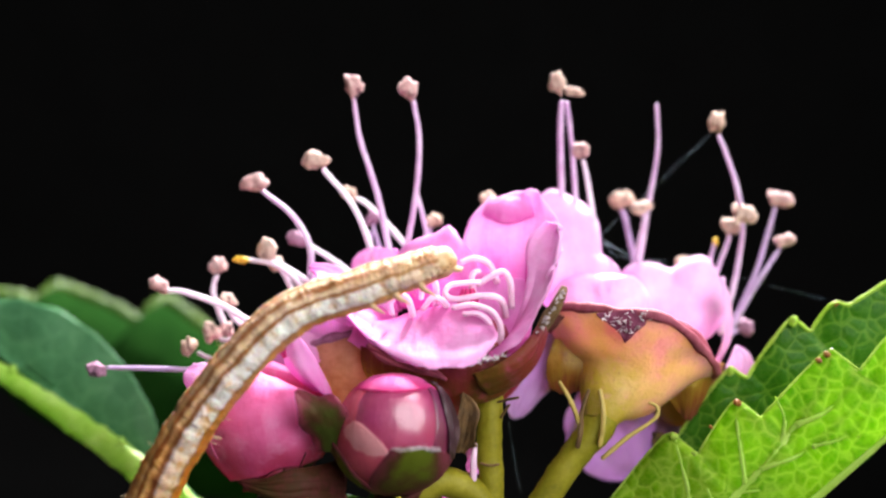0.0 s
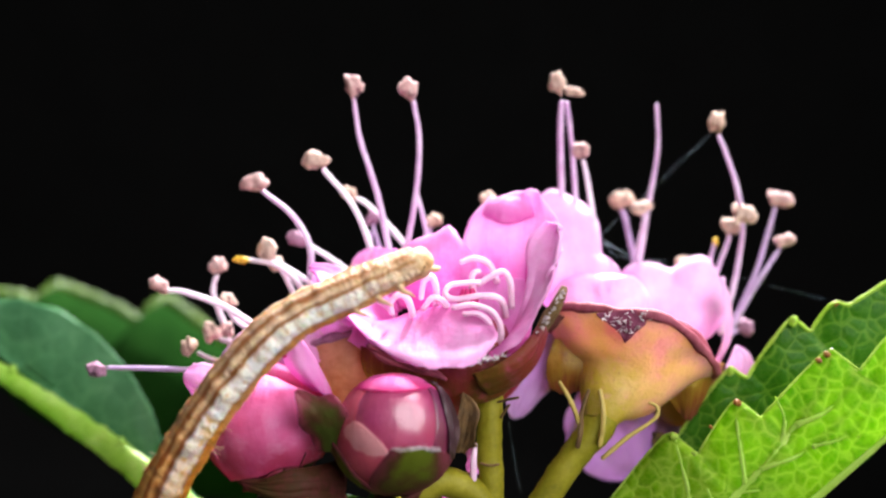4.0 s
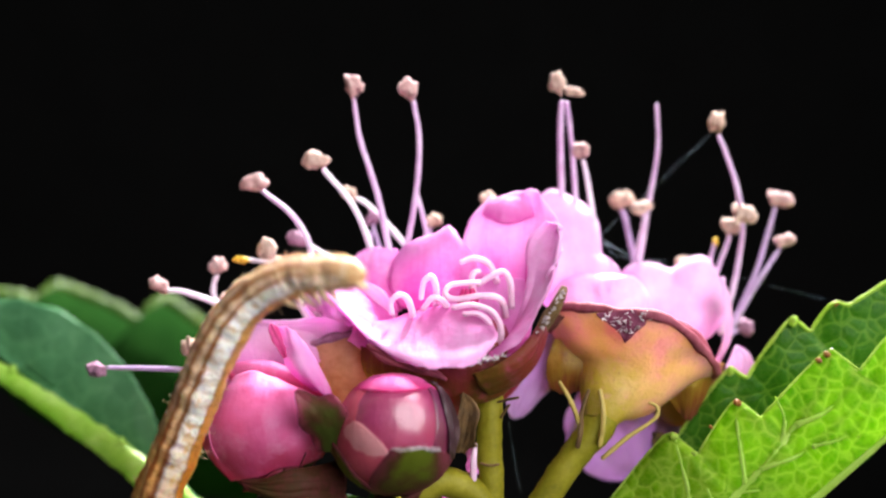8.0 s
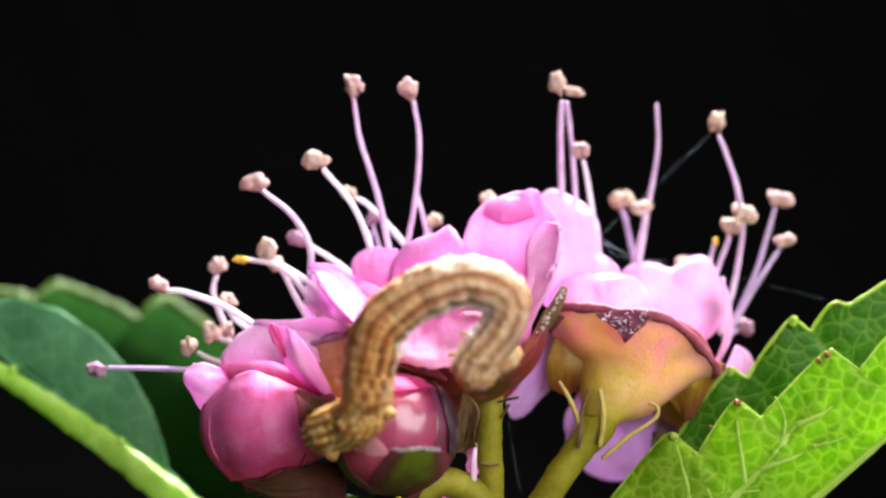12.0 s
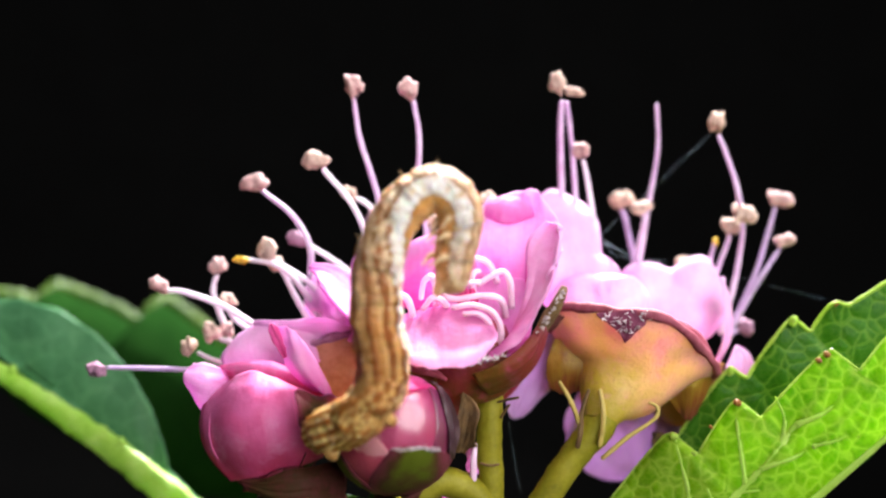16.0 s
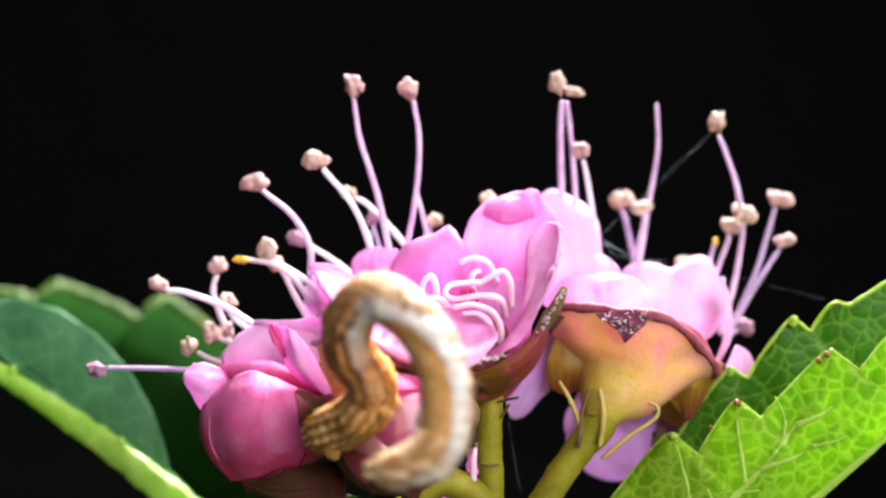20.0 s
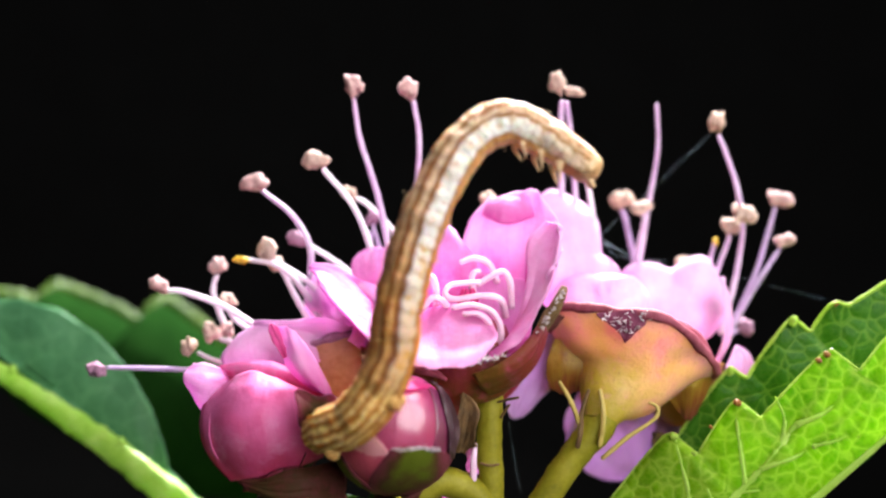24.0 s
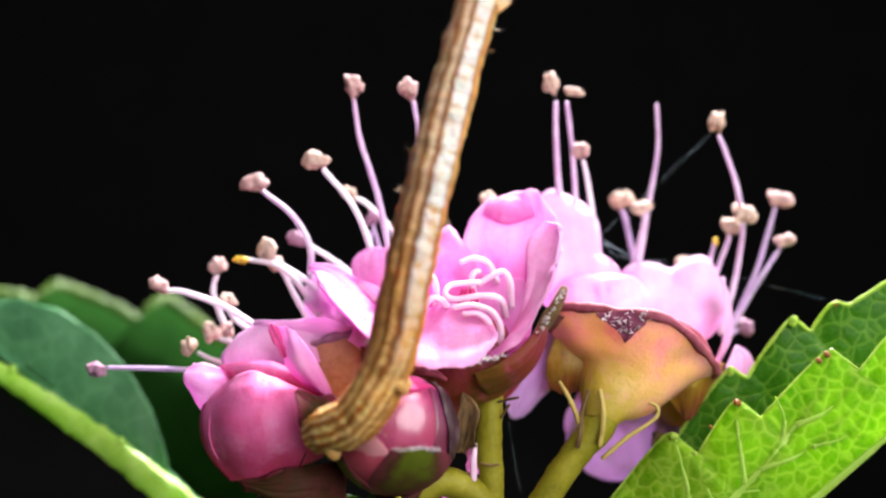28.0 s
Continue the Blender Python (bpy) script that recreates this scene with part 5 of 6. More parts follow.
near_leaf = leaf((340, 940, 300), "dull green leaf with a rolled yellow-green toothed rim",
                 [(350, 950, 295), (220, 800, 325), (80, 680, 360), (-80, 560, 400)], (0.62, -0.78, 0.25), (-0.62, 0.78, -0.3),
                 [(0, 60), (0.10, 48), (0.20, 43), (0.29, 73), (0.40, 108), (0.52, 131), (0.64, 142), (0.765, 138), (0.88, 108), (0.97, 62), (1, 20)],
                 [(0, 10), (0.2, 14), (0.5, 14), (0.8, 12), (1, 3)], MAT["leaf_soft"], MAT["vein_dark"], 5, (0.15, 0.12), 0.12, 3, 0.12, 3, (), 5, 1.5, ribs=False)
bm = bmesh.new()
tube(bm, [at(*p) for p in ((420, 978, 286), (312, 886, 296), (206, 800, 310), (104, 728, 328), (0, 659, 352), (-90, 594, 375))], [40, 34, 30, 25, 19, 12], n=60, around=14, rough=0.2, flat=0.6)
part("rim", bm, MAT["leaf_rim"], near_leaf, "bright yellow-green rolled rim")
for x, y, d, r in ((22, 655, 340, 11), (88, 703, 324, 10), (213, 783, 298, 11), (288, 850, 286, 10)):
    bm = bmesh.new()
    lump(bm, at(x, y, d), (r, r * 0.7, r * 1.1), (0, -20, 0), x * 0.1, 2, 0.2, 0.0)
    part("leaf_tooth", bm, MAT["leaf_rim"], near_leaf, "yellow knob of a leaf tooth")
stalk(near_leaf, [(350, 950, 295), (560, 1060, 140), FORK], [14, 18, 24], "stem_shade", "petiole")
# blade coloured dark as if shaded, edge tube coloured as if lit from behind
far_leaf = leaf((490, 860, 480), "green toothed leaf, its shaded blade and lit edge put in by colour",
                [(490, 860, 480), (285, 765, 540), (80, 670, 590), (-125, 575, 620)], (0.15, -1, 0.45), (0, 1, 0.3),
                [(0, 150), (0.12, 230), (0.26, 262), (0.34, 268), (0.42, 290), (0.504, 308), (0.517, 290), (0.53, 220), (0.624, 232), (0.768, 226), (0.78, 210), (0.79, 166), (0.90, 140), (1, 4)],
                [(0, 40), (0.3, 120), (0.7, 90), (1, 4)], MAT["leaf_far_shaded"], MAT["vein_dark"], 5, (-0.35, 0.2), 0.1, 4, 0.15, 5, (), 14, 2, edge=20, edge_skin="leaf_edge_lit", ribs=False)
stalk(far_leaf, [(490, 860, 475), (640, 990, 220), FORK], [14, 18, 24], "stem_shade", "petiole")

low_leaf = leaf((760, 960, 60), "small green leaf under the buds",
                [(780, 980, 60), (690, 950, 50), (600, 930, 40), (510, 930, 30)], (0.1, -1, 0.2), (0, 1, 0.2),
                [(0, 20), (0.3, 62), (0.5, 66), (0.52, 54), (0.75, 58), (0.77, 48), (1, 4)], [(0, 10), (0.5, 60), (1, 4)], MAT["leaf_deep"], MAT["vein_dark"], 5, (0.05, 0.2), 0.05, 5, 0.15, 7, (), 9, 3)
stalk(low_leaf, [(780, 980, 60), (810, 1040, 50), FORK], [10, 12, 16], "stem_shade", "petiole")

# specks on the leaves
for owner, x, y, d, r, mat, name in ((rear_leaf, 1479, 538, 112, 7, "tooth_tip", "leaf_tooth"), (front_leaf, 1192, 772, -46, 8, "leaf_edge", "leaf_tooth"), (front_leaf, 1228, 803, -48, 6, "leaf_edge", "leaf_tooth"), (front_leaf, 1340, 740, -56, 6, "leaf_edge", "leaf_tooth"), (front_leaf, 1511, 656, -76, 7, "leaf_edge", "leaf_tooth"),
                                     (rear_leaf, 1490, 574, 128, 8, "fuzz", "white_fleck"), (rear_leaf, 1500, 568, 126, 4, "fuzz", "white_fleck"), (rear_leaf, 1480, 570, 128, 4, "fuzz", "white_fleck"),
                                     (front_leaf, 1518, 772, -84, 4, "dry_brown", "dark_spot"),
                                     (front_leaf, 1472, 618, -42, 3, "fuzz", "white_fleck")):
    bm = bmesh.new()
    lump(bm, at(x, y, d), (r, r * 0.6, r * 0.9), (0, 20, 0), x * 0.1, 2, 0.4, 0.0)
    part(name, bm, MAT[mat], owner)

# ---------------------------------------------------------------- silk
web = thing("spider_thread", at(1258, 238, 205), "fine spider silk strung between the stamens", "spider silk")
for pts, r in (([(1256, 240, 200), (1168, 320, 200), (1062, 418, 190)], 0.16), ([(1062, 418, 190), (1090, 440, 190), (1120, 458, 195)], 0.25), ([(1070, 432, 190), (1100, 444, 200), (1108, 460, 195)], 0.22),
               ([(1100, 452, 200), (1200, 466, 200), (1300, 490, 205), (1460, 530, 130)], 0.08), ([(1070, 424, 190), (1084, 450, 190), (1110, 456, 190)], 0.22), ([(900, 744, 60), (908, 800, 60), (922, 872, 50)], 0.10)):
    bm = bmesh.new()
    tube(bm, [at(*p) for p in pts], [r] * len(pts), n=24, around=6)
    part("strand", bm, MAT["silk"], web)

# ---------------------------------------------------------------- the looper caterpillar
looper = thing("caterpillar", at(600, 780, -150), "brown and cream striped looper caterpillar gripping with its hind legs", "caterpillar")
RINGS = 40


def ring_mesh(r0, r1, half, place):
    """One ring of the body, in its own space: z to the head, x to its right side, -y to its back; two fine folds."""
    bm = bmesh.new()
    uv = bm.loops.layers.uv.verify()
    n, m = 10, 36
    rows = []
    for j in range(n + 1):
        v = j / n
        z = (v * 2 - 1) * half
        r = r0 + (r1 - r0) * v
        g0 = place + z / 23
        r *= 0.970 + 0.030 * min(1.0, 2.6 * math.sin(math.pi * v)) ** 0.5 + 0.013 * math.sin((g0 + 0.2) * 2 * math.pi)
        row = []
        for k in range(m):
            a = 2 * math.pi * k / m
            s, q = math.sin(a), -math.cos(a)
            # warts along the white side line, flatter belly
            g = 1 + (0.05 + 0.20 * noise.noise(Vector((s * 2, 3.3, g0 * 0.95)))) * math.exp(-((abs(s) - 0.95) / 0.14) ** 2) + 0.12 * noise.noise(Vector((s * 1.8, q * 1.8, g0 * 0.55))) + 0.06 * noise.noise(Vector((s * 4.5, q * 4.5, g0 * 1.1)))
            row.append(bm.verts.new(Vector((s * r * g, q * r * g * (0.92 if q > 0 else 1.0), z)) * U))
        rows.append(row)
    for a, b in zip(rows, rows[1:]):
        for k in range(m):
            bm.faces.new((a[k], a[(k + 1) % m], b[(k + 1) % m], b[k]))
    bm.verts.ensure_lookup_table()
    for f in bm.faces:
        for lo in f.loops:
            lo[uv].uv = (0.5, place + lo.vert.co.z / U / 23)
    bm.faces.new(rows[0][::-1])
    bm.faces.new(rows[-1])
    return bm


def loose(name, bm, material, parent, label=""):
    """A mesh that stays in its own space under parent."""
    ORIGIN[parent] = Vector((0, 0, 0))
    return part(name, bm, material, parent, label)


def girth(f):
    return float(np.interp(f, [0, 0.03, 0.1, 0.3, 0.6, 0.85, 0.95, 1], [34, 40, 42, 41, 40, 37, 33, 29]))


SEGMENTS = []
rnd = random.Random(3)
for i in range(RINGS):
    f = i / (RINGS - 1)
    head = i == RINGS - 1
    if head:
        bm = bmesh.new()
        lump(bm, Vector((0, 0, 0)), (29, 28, 30), (0, 0, 0), 4.0, 4, 0.10, 0.12)
    else:
        bm = ring_mesh(girth(f), girth(f + 1 / RINGS), 21, i)
    ORIGIN[looper] = Vector((0, 0, 0))
    seg = part("head" if head else "body_segment", bm, MAT["head_skin"] if head else MAT["skin"], looper, "rounded tan head" if head else "")
    SEGMENTS.append(seg)
    g = girth(f)
    if head:
        for s in (-1, 1):
            bm = bmesh.new()
            tube(bm, [Vector((s * 9, 16, 16)) * U, Vector((s * 8, 22, 26)) * U, Vector((s * 3, 22, 33)) * U], [6, 5, 2], n=8, around=8)
            loose("mandible", bm, MAT["leg_skin"], seg)
            bm = bmesh.new()
            for k in range(4):
                lump(bm, Vector((s * (25 + k), 8 + 4 * k, 14 - 6 * k)) * U, (1.7, 1.7, 1.7), (0, 0, 0), k, 2, 0.0, 0.0)
            loose("eyes", bm, MAT["eye_dark"], seg)
    if i in (33, 35, 37):
        for s in (-1, 1):
            bm = bmesh.new()
            tube(bm, [Vector((s * 13, 18, 0)) * U, Vector((s * 18, 34, 5)) * U, Vector((s * 15, 43, 13)) * U, Vector((s * 9, 52, 20)) * U], [7.5, 4.6, 2.8, 0.8], n=14, around=9, rough=0.15)
            loose("leg", bm, MAT["leg_skin"], seg, "short pointed front leg")
    if i in (1, 7):
        for s in (-1, 1):
            bm = bmesh.new()
            tube(bm, [Vector((s * 12, 14, 0)) * U, Vector((s * 17, 30, -1)) * U, Vector((s * 15, 38, -2)) * U, Vector((s * 11, 42, -3)) * U], [21, 18, 12, 6], n=16, around=12, rough=0.3, seed=i + s, flat=0.75)
            loose("proleg", bm, MAT["proleg_skin"], seg, "stout clasping hind leg")
    if i % 2 == 0:
        bm = bmesh.new()
        for k in range(4):
            a = rnd.uniform(0, 6.28)
            d = Vector((math.sin(a), -math.cos(a), rnd.uniform(-0.4, 0.4)))
            tube(bm, [d * g * 0.9 * U, d * (g + 5) * U, d * (g + 8 + rnd.uniform(0, 7)) * U + Vector((0, 0, 3 * U))], [0.6, 0.5, 0.3], n=4, around=5)
        loose("bristles", bm, MAT["hair"], seg)
ORIGIN[looper] = Vector(looper.location)


def motions():
    """The looper's ways, tail to head, in plan places, and the stamen that it pulls aside."""
    rows = []

    def body(t, *pts):
        c = spline([at(*p) for p in pts], 160)
        run = np.concatenate([[0], np.cumsum(np.linalg.norm(np.diff(c, axis=0), axis=1))])
        s = np.linspace(0, run[-1], RINGS)
        rows.append((t, np.stack([np.interp(s, run, c[:, k]) for k in range(3)], 1)))

    F = ((575, 765, -135), (640, 735, -192))
    body(0.0, (190, 1090, -90), (230, 980, -105), (278, 868, -115), (346, 745, -125), (432, 635, -135), (520, 556, -130), (645, 510, -120), (778, 464, -110))
    body(1.5, (190, 1090, -90), (230, 980, -105), (278, 868, -115), (346, 745, -125), (432, 635, -135), (520, 556, -130), (640, 510, -120), (765, 462, -110))
    body(3.0, (195, 1090, -90), (238, 980, -105), (284, 868, -115), (354, 740, -125), (436, 635, -135), (522, 560, -130), (640, 510, -120), (752, 458, -110))
    body(5.5, (205, 1090, -90), (252, 980, -105), (303, 868, -115), (386, 732, -125), (466, 622, -135), (555, 548, -130), (645, 506, -120), (715, 480, -110))
    body(6.0, (205, 1090, -90), (255, 980, -105), (306, 868, -115), (388, 732, -125), (470, 622, -135), (558, 546, -130), (648, 506, -120), (712, 474, -110))
    body(7.0, (205, 1090, -90), (255, 980, -105), (308, 868, -115), (388, 745, -125), (470, 632, -135), (545, 562, -130), (625, 520, -120), (708, 498, -110))
    body(7.5, (200, 1090, -90), (250, 980, -105), (302, 868, -115), (378, 740, -125), (450, 625, -135), (530, 555, -130), (620, 515, -120), (700, 508, -110))
    body(7.6, (200, 1090, -90), (250, 980, -99), (302, 868, -107), (372, 740, -116), (450, 630, -124), (540, 555, -133), (640, 505, -141), (752, 472, -150))
    body(7.8, (190, 1090, -90), (242, 980, -103), (290, 860, -116), (352, 722, -129), (405, 600, -141), (460, 510, -154), (535, 455, -167), (630, 440, -180))
    body(8.0, (190, 1090, -90), (242, 980, -105), (288, 860, -115), (342, 722, -125), (388, 610, -140), (440, 535, -150), (515, 492, -170), (612, 484, -200))
    body(8.1, (190, 1090, -90), (240, 980, -101), (288, 860, -113), (350, 722, -124), (422, 618, -136), (510, 550, -147), (620, 520, -159), (744, 512, -170))
    body(8.5, (190, 1090, -90), (240, 980, -105), (288, 860, -115), (355, 720, -135), (430, 615, -155), (520, 550, -165), (630, 520, -170), (760, 518, -160))
    body(9.0, (200, 1090, -90), (247, 980, -105), (297, 855, -115), (362, 700, -140), (432, 592, -160), (520, 518, -170), (650, 484, -170), (800, 448, -160))
    body(9.2, (195, 1090, -90), (243, 980, -102), (297, 860, -115), (362, 730, -128), (430, 620, -140), (510, 545, -152), (600, 545, -165), (680, 595, -178), (756, 620, -190))
    body(9.5, (190, 1090, -90), (238, 980, -105), (296, 862, -115), (362, 745, -145), (452, 655, -175), (560, 612, -195), (660, 625, -200), (740, 662, -200), (810, 658, -190))
    body(10.0, (200, 1090, -90), (255, 980, -105), (314, 865, -120), (394, 755, -150), (492, 668, -185), (600, 628, -205), (690, 650, -205), (752, 680, -205), (830, 670, -190))
    body(10.2, (330, 1050, -100), (400, 950, -120), (470, 850, -150), (540, 740, -180), (610, 640, -205), (690, 590, -215), (750, 600, -215), (765, 680, -205), (825, 668, -190))
    body(10.3, (480, 970, -130), (540, 880, -150), (610, 740, -180), (650, 630, -200), (712, 565, -220), (780, 540, -225), (802, 590, -220), (770, 680, -210), (820, 668, -190))
    body(10.5, *F, (665, 650, -215), (700, 570, -225), (775, 520, -230), (848, 532, -230), (845, 600, -220), (790, 685, -210), (835, 668, -190))
    body(11.0, *F, (652, 645, -215), (675, 575, -225), (750, 530, -235), (838, 530, -235), (872, 570, -230), (848, 620, -220), (805, 690, -210), (850, 655, -195))
    body(11.5, *F, (672, 665, -220), (745, 615, -235), (840, 598, -240), (915, 625, -240), (888, 685, -230), (860, 725, -220), (915, 712, -205))
    body(12.0, *F, (656, 655, -215), (675, 575, -225), (745, 520, -230), (832, 500, -230), (892, 525, -225), (885, 580, -215), (835, 650, -205), (890, 625, -190))
    body(12.5, *F, (655, 665, -215), (662, 585, -225), (720, 515, -235), (800, 480, -240), (855, 488, -240), (855, 540, -235), (825, 598, -225), (848, 580, -220))
    body(14.5, *F, (672, 655, -210), (668, 570, -215), (692, 490, -215), (742, 428, -210), (808, 396, -200), (838, 432, -195), (822, 505, -190), (868, 540, -180))
    body(15.0, *F, (675, 660, -210), (658, 570, -215), (672, 480, -215), (720, 405, -210), (788, 368, -200), (826, 402, -195), (815, 490, -190), (848, 520, -180))
    body(15.5, *F, (676, 665, -210), (655, 570, -215), (652, 480, -215), (680, 395, -215), (732, 345, -215), (778, 375, -215), (772, 450, -210), (768, 500, -205))
    body(16.0, *F, (680, 660, -210), (664, 560, -215), (672, 465, -215), (704, 385, -210), (762, 335, -205), (812, 368, -200), (806, 440, -195), (800, 490, -190))
    body(16.2, *F, (682, 660, -210), (655, 560, -209), (635, 460, -207), (645, 370, -206), (690, 292, -204), (738, 330, -203), (742, 400, -201), (725, 465, -200))
    body(16.4, *F, (684, 660, -210), (650, 580, -214), (620, 480, -219), (608, 380, -223), (645, 305, -227), (690, 340, -231), (700, 400, -236), (705, 440, -240))
    body(16.5, *F, (680, 660, -210), (676, 560, -220), (684, 470, -235), (722, 392, -250), (772, 345, -265), (812, 368, -280), (815, 412, -285), (790, 425, -280))
    body(16.8, *F, (684, 650, -208), (705, 550, -217), (740, 460, -225), (785, 380, -234), (832, 335, -243), (862, 335, -251), (868, 370, -260))
    body(17.0, *F, (690, 640, -205), (738, 540, -215), (790, 460, -225), (840, 398, -225), (895, 355, -205), (950, 325, -170), (980, 302, -140))
    body(17.2, *F, (678, 650, -208), (705, 550, -200), (750, 440, -191), (790, 350, -183), (835, 345, -175), (880, 390, -167), (920, 395, -158), (962, 385, -150))
    body(17.4, *F, (672, 660, -210), (675, 560, -204), (700, 450, -199), (745, 360, -193), (805, 330, -187), (845, 385, -181), (870, 435, -176), (916, 428, -170))
    body(17.5, *F, (668, 665, -210), (656, 565, -215), (674, 465, -215), (732, 378, -205), (808, 350, -195), (842, 402, -190), (842, 468, -185), (885, 462, -175), (925, 455, -165))
    body(17.8, *F, (664, 668, -210), (650, 570, -205), (665, 470, -200), (705, 375, -195), (765, 325, -190), (815, 370, -185), (825, 440, -180), (850, 500, -175), (900, 516, -170))
    body(18.0, *F, (668, 670, -210), (656, 592, -215), (682, 515, -215), (742, 438, -210), (818, 402, -200), (855, 440, -195), (852, 512, -190), (892, 512, -180), (930, 518, -170))
    body(18.2, *F, (668, 690, -210), (672, 620, -207), (720, 540, -204), (790, 465, -201), (860, 470, -199), (905, 530, -196), (960, 560, -193), (1028, 556, -190))
    body(18.4, *F, (664, 680, -210), (660, 590, -208), (690, 490, -205), (750, 410, -202), (810, 388, -200), (865, 430, -198), (880, 490, -195), (930, 505, -192), (984, 500, -190))
    body(18.5, *F, (672, 662, -215), (725, 608, -225), (820, 560, -240), (905, 568, -250), (938, 622, -255), (945, 690, -255), (980, 725, -250), (1005, 750, -245))
    body(18.6, *F, (668, 690, -215), (700, 630, -223), (770, 600, -231), (850, 605, -239), (905, 640, -246), (915, 700, -254), (888, 760, -262), (884, 810, -270))
    body(18.8, *F, (665, 670, -215), (690, 570, -227), (760, 500, -239), (840, 490, -251), (910, 540, -264), (950, 620, -276), (985, 670, -288), (1024, 710, -300))
    body(19.0, *F, (700, 725, -235), (760, 765, -290), (840, 820, -370), (925, 885, -450), (1010, 960, -530))
    body(19.2, *F, (670, 680, -215), (690, 600, -239), (750, 550, -262), (840, 545, -286), (930, 590, -309), (1010, 670, -333), (1060, 750, -356), (1098, 812, -380))
    body(19.4, *F, (672, 700, -220), (705, 680, -255), (770, 690, -290), (840, 730, -325), (900, 790, -360), (950, 860, -395), (985, 930, -430))
    body(19.5, *F, (668, 665, -215), (705, 605, -230), (782, 582, -260), (868, 610, -295), (935, 700, -330), (955, 800, -350), (955, 900, -360), (930, 950, -350))
    body(20.0, *F, (660, 680, -215), (622, 620, -240), (622, 560, -275), (675, 530, -310), (750, 590, -345), (790, 690, -365), (775, 790, -365), (720, 825, -350), (690, 832, -335))
    body(20.5, *F, (640, 660, -220), (595, 580, -260), (585, 505, -300), (630, 480, -335), (685, 560, -365), (715, 640, -375), (690, 710, -365), (640, 755, -345), (610, 780, -330))
    body(21.0, *F, (672, 660, -215), (695, 570, -240), (765, 500, -265), (855, 480, -285), (960, 520, -300), (1060, 580, -305), (1150, 612, -300), (1225, 620, -290))
    body(21.5, *F, (690, 620, -210), (730, 510, -225), (820, 450, -240), (950, 430, -250), (1090, 470, -250), (1200, 535, -240), (1290, 542, -225), (1365, 540, -210))
    body(22.5, *F, (690, 630, -208), (725, 520, -220), (790, 425, -230), (900, 360, -240), (1020, 380, -240), (1110, 430, -230), (1180, 460, -215))
    body(23.5, *F, (692, 645, -205), (725, 540, -215), (756, 445, -235), (800, 360, -265), (838, 312, -300), (862, 312, -335), (868, 335, -350))
    body(24.0, *F, (692, 640, -205), (708, 540, -210), (734, 438, -205), (772, 344, -195), (824, 258, -180), (890, 218, -165), (958, 242, -150), (1035, 292, -140))
    body(24.5, *F, (692, 640, -205), (720, 540, -210), (754, 440, -205), (800, 350, -195), (858, 288, -180), (922, 280, -165), (980, 325, -150), (1050, 415, -135))
    body(24.9, *F, (692, 640, -205), (716, 540, -210), (748, 440, -205), (792, 350, -195), (850, 285, -180), (915, 285, -165), (975, 330, -150), (1046, 402, -135))
    body(25.0, *F, (692, 640, -205), (728, 530, -210), (770, 428, -205), (824, 324, -195), (892, 244, -190), (970, 212, -190), (1060, 248, -195), (1150, 268, -195))
    body(25.1, *F, (692, 640, -205), (722, 535, -210), (760, 435, -205), (812, 340, -195), (875, 268, -190), (940, 240, -190), (995, 250, -190), (1044, 246, -190))
    body(25.2, *F, (692, 640, -205), (735, 530, -210), (785, 425, -205), (850, 330, -195), (930, 255, -190), (1010, 210, -190), (1090, 180, -190), (1152, 122, -190))
    body(25.3, *F, (692, 640, -205), (718, 540, -210), (752, 435, -205), (798, 335, -195), (850, 270, -190), (910, 245, -190), (970, 240, -190), (1015, 215, -190))
    body(25.4, *F, (692, 640, -205), (720, 540, -210), (752, 435, -205), (800, 335, -195), (852, 265, -190), (915, 230, -190), (975, 215, -190), (1000, 178, -190))
    body(25.5, *F, (692, 640, -205), (708, 540, -210), (734, 435, -205), (774, 335, -195), (822, 250, -185), (888, 195, -175), (960, 165, -170), (980, 95, -165))
    body(25.6, *F, (690, 640, -205), (704, 540, -210), (722, 435, -205), (752, 335, -195), (790, 255, -185), (832, 205, -175), (880, 136, -170))
    body(25.8, *F, (692, 640, -205), (712, 540, -210), (744, 430, -205), (790, 325, -195), (845, 235, -185), (910, 160, -175), (984, 96, -165))
    body(25.9, *F, (692, 640, -205), (714, 540, -210), (744, 430, -205), (788, 330, -195), (838, 248, -185), (910, 190, -175), (1004, 140, -165))
    body(26.0, *F, (692, 640, -205), (714, 540, -210), (744, 430, -205), (792, 320, -195), (845, 230, -185), (905, 145, -175), (970, 65, -165), (1030, -20, -160))
    body(26.5, *F, (692, 640, -205), (724, 530, -210), (766, 420, -205), (822, 312, -195), (880, 215, -185), (955, 135, -175), (1030, 70, -165))
    body(26.8, *F, (688, 640, -205), (712, 530, -210), (735, 425, -205), (775, 315, -195), (835, 225, -185), (905, 155, -175), (985, 90, -165))
    body(27.0, *F, (686, 640, -205), (696, 530, -210), (695, 428, -205), (717, 320, -195), (768, 240, -185), (830, 182, -175), (896, 142, -165))
    body(27.4, *F, (684, 640, -205), (696, 540, -210), (702, 440, -205), (718, 340, -200), (756, 262, -195), (796, 210, -195), (798, 160, -195))
    body(27.7, *F, (690, 640, -205), (712, 530, -210), (742, 400, -205), (774, 280, -200), (814, 160, -190), (856, 50, -180), (900, -60, -170))
    body(28.0, *F, (690, 640, -205), (716, 530, -210), (738, 420, -205), (768, 300, -200), (798, 180, -190), (834, 50, -180), (866, -70, -170), (884, -140, -165))

    times = np.array([r[0] for r in rows])
    data = np.array([r[1] for r in rows])
    step = np.diff(times)[:, None, None]
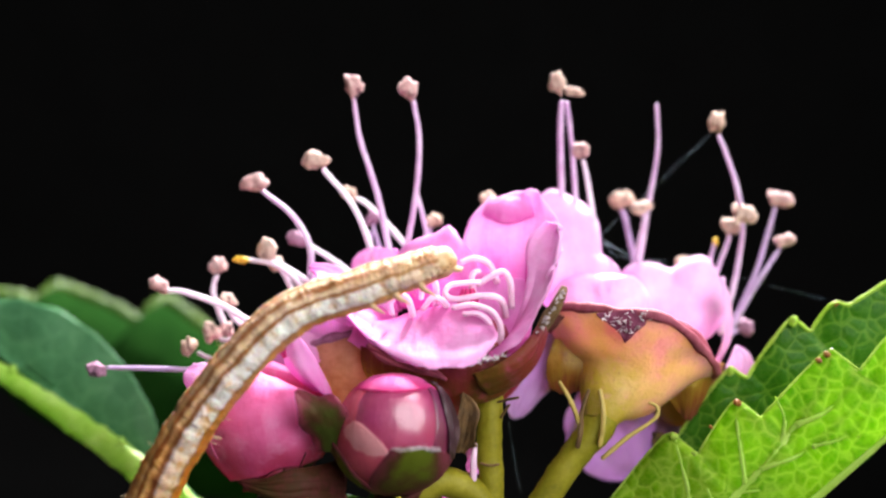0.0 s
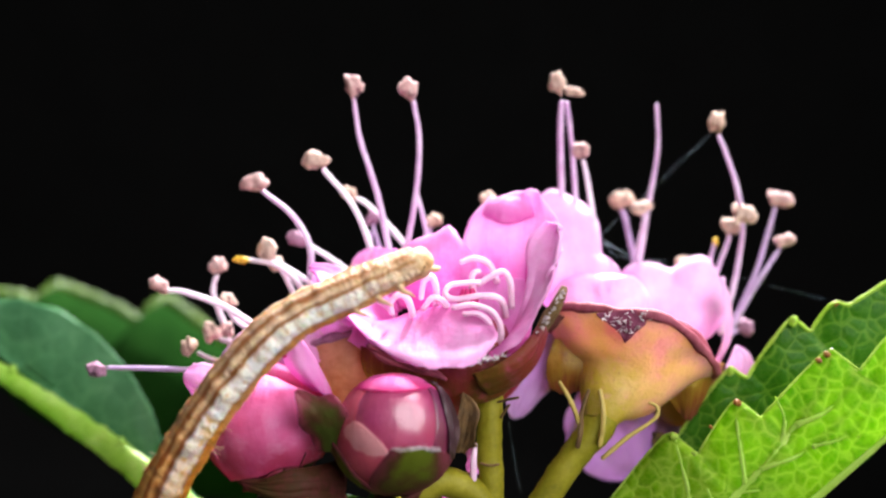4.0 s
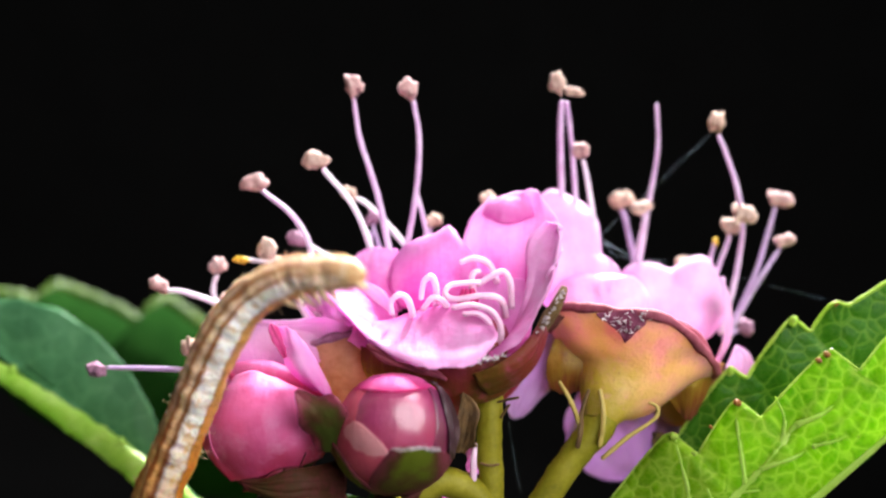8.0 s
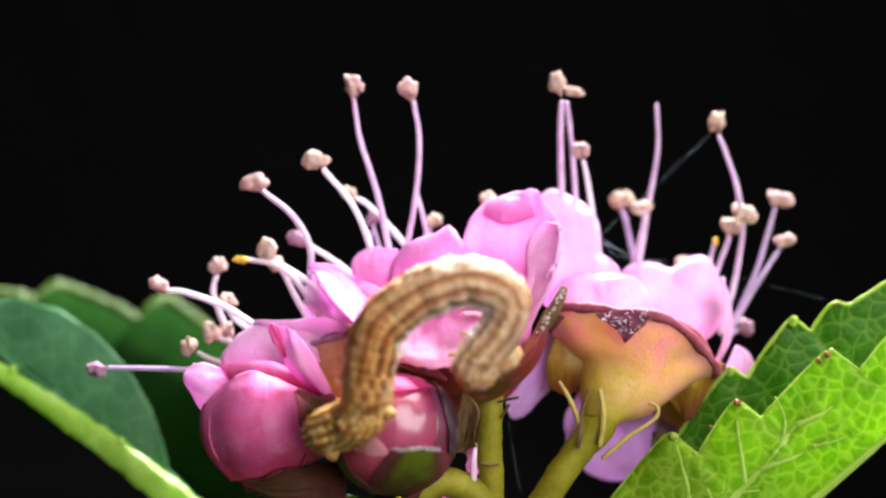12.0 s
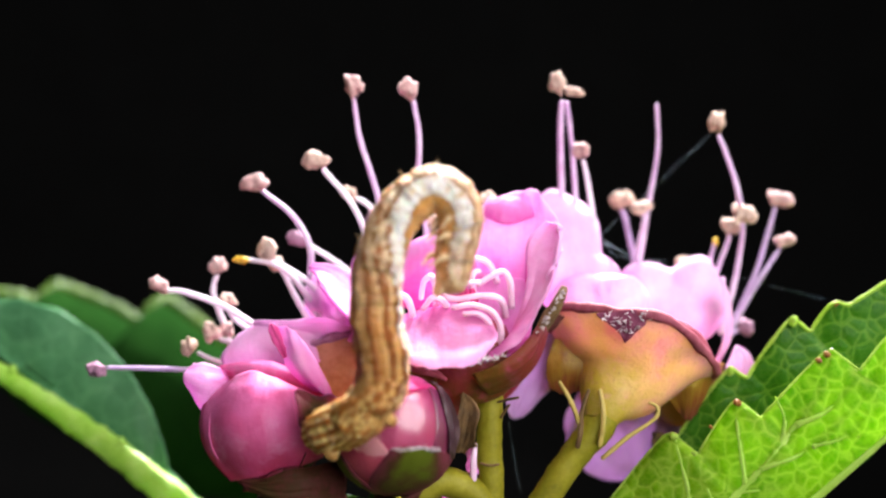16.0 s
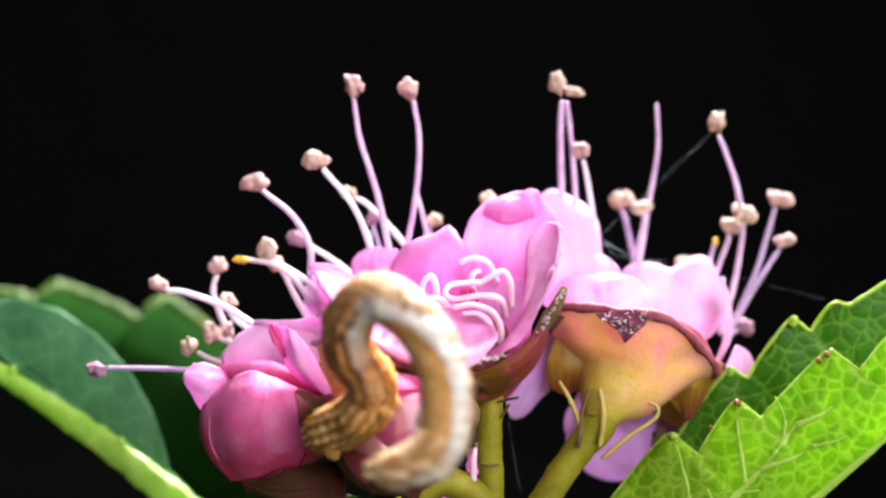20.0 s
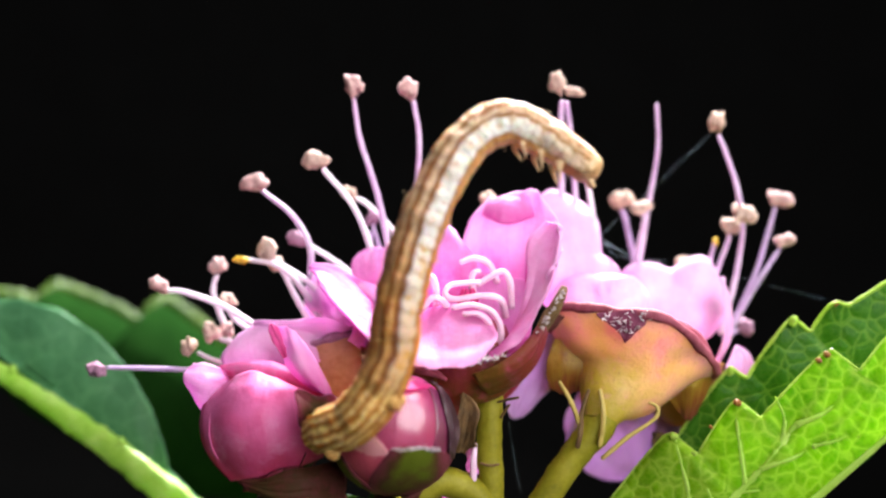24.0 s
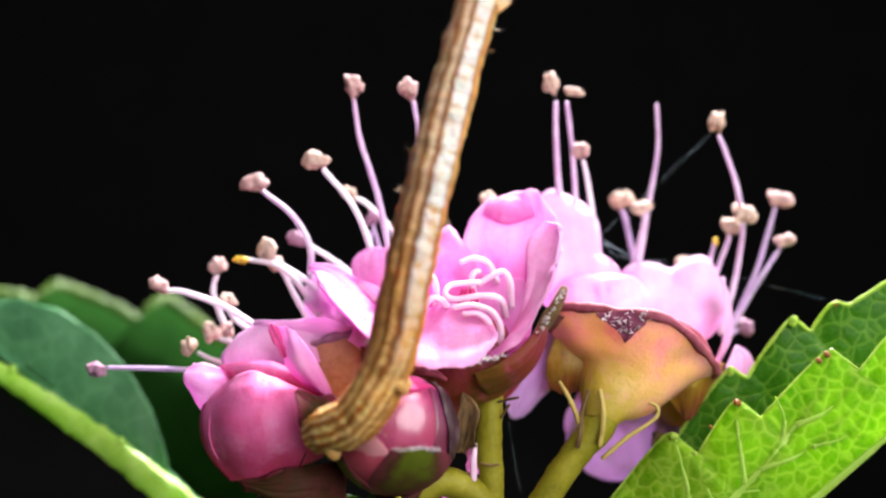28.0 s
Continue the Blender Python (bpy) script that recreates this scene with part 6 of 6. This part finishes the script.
    slope = np.diff(data, axis=0) / step
    tang = np.zeros_like(data)
    a, b = slope[:-1], slope[1:]
    tang[1:-1] = np.where(a * b > 0, 2 * a * b / np.where(a + b == 0, 1, a + b), 0)
    home = Vector(looper.location)
    keys = [[] for _ in range(RINGS)]
    for q in range(0, 281):
        t = q * 0.1
        k = min(max(int(np.searchsorted(times, t, "right")) - 1, 0), len(times) - 2)
        h = times[k + 1] - times[k]
        s = (t - times[k]) / h
        p = (2 * s ** 3 - 3 * s * s + 1) * data[k] + (s ** 3 - 2 * s * s + s) * h * tang[k] + (3 * s * s - 2 * s ** 3) * data[k + 1] + (s ** 3 - s * s) * h * tang[k + 1]
        side = Vector((0, -1, 0))
        for i in range(RINGS):
            fwd = Vector(p[min(i + 1, RINGS - 1)] - p[max(i - 1, 0)]).normalized()
            want = Vector((0.0, -1, 0.0))
            want = want - fwd * want.dot(fwd)
            side = side - fwd * side.dot(fwd)
            side = (side.normalized() + want * 0.35).normalized()
            side = (side - fwd * side.dot(fwd)).normalized()
            # how far the waist and the fore body are rolled about their length
            waist = float(np.interp(t, [0, 9.8, 10.4, 13, 14.5, 18.2, 18.7, 19.2, 19.7, 20.3, 20.8, 21.5, 23.5, 28], [0, 0, 58, 58, 60, 60, -30, -40, 0, 0, -40, -40, 6, 6]))
            chest = float(np.interp(t, [0, 9.0, 9.4, 10.4, 11.2, 12.0, 13, 14.5, 16.5, 16.9, 17.1, 17.6, 18.2, 18.7, 20.3, 20.8, 21.5, 23.5, 28], [0, 0, -40, 24, 44, 48, 44, -26, -26, 24, 24, -20, -30, -64, -64, -104, -104, -6, 0]))
            f = i / RINGS
            lo, hi = min(1.0, max(0.0, (f - 0.10) / 0.15)), min(1.0, max(0.0, (f - 0.42) / 0.26))
            roll = radians(waist * lo + (chest - waist) * hi * hi * (3 - 2 * hi))
            belly = fwd.cross(side)
            turned = (side * math.cos(roll) + belly * math.sin(roll)).normalized()
            belly = fwd.cross(turned)
            m = Matrix((turned, belly, fwd)).transposed().to_4x4()
            m.translation = Vector(p[i]) - home
            keys[i].append((t, m))
    for seg, key in zip(SEGMENTS, keys):
        walk(seg, key)

    pivot = at(1002, 470, 205) - ORIGIN[low]
    lean = [(0.0, 0), (26.4, 0), (26.8, -3), (27.0, -5), (27.3, -3), (27.6, -2), (28.0, -2)]
    walk(pulled, [(t, Matrix.Translation(pivot) @ Matrix.Rotation(radians(a), 4, "Y") @ Matrix.Translation(-pivot)) for t, a in lean])


motions()
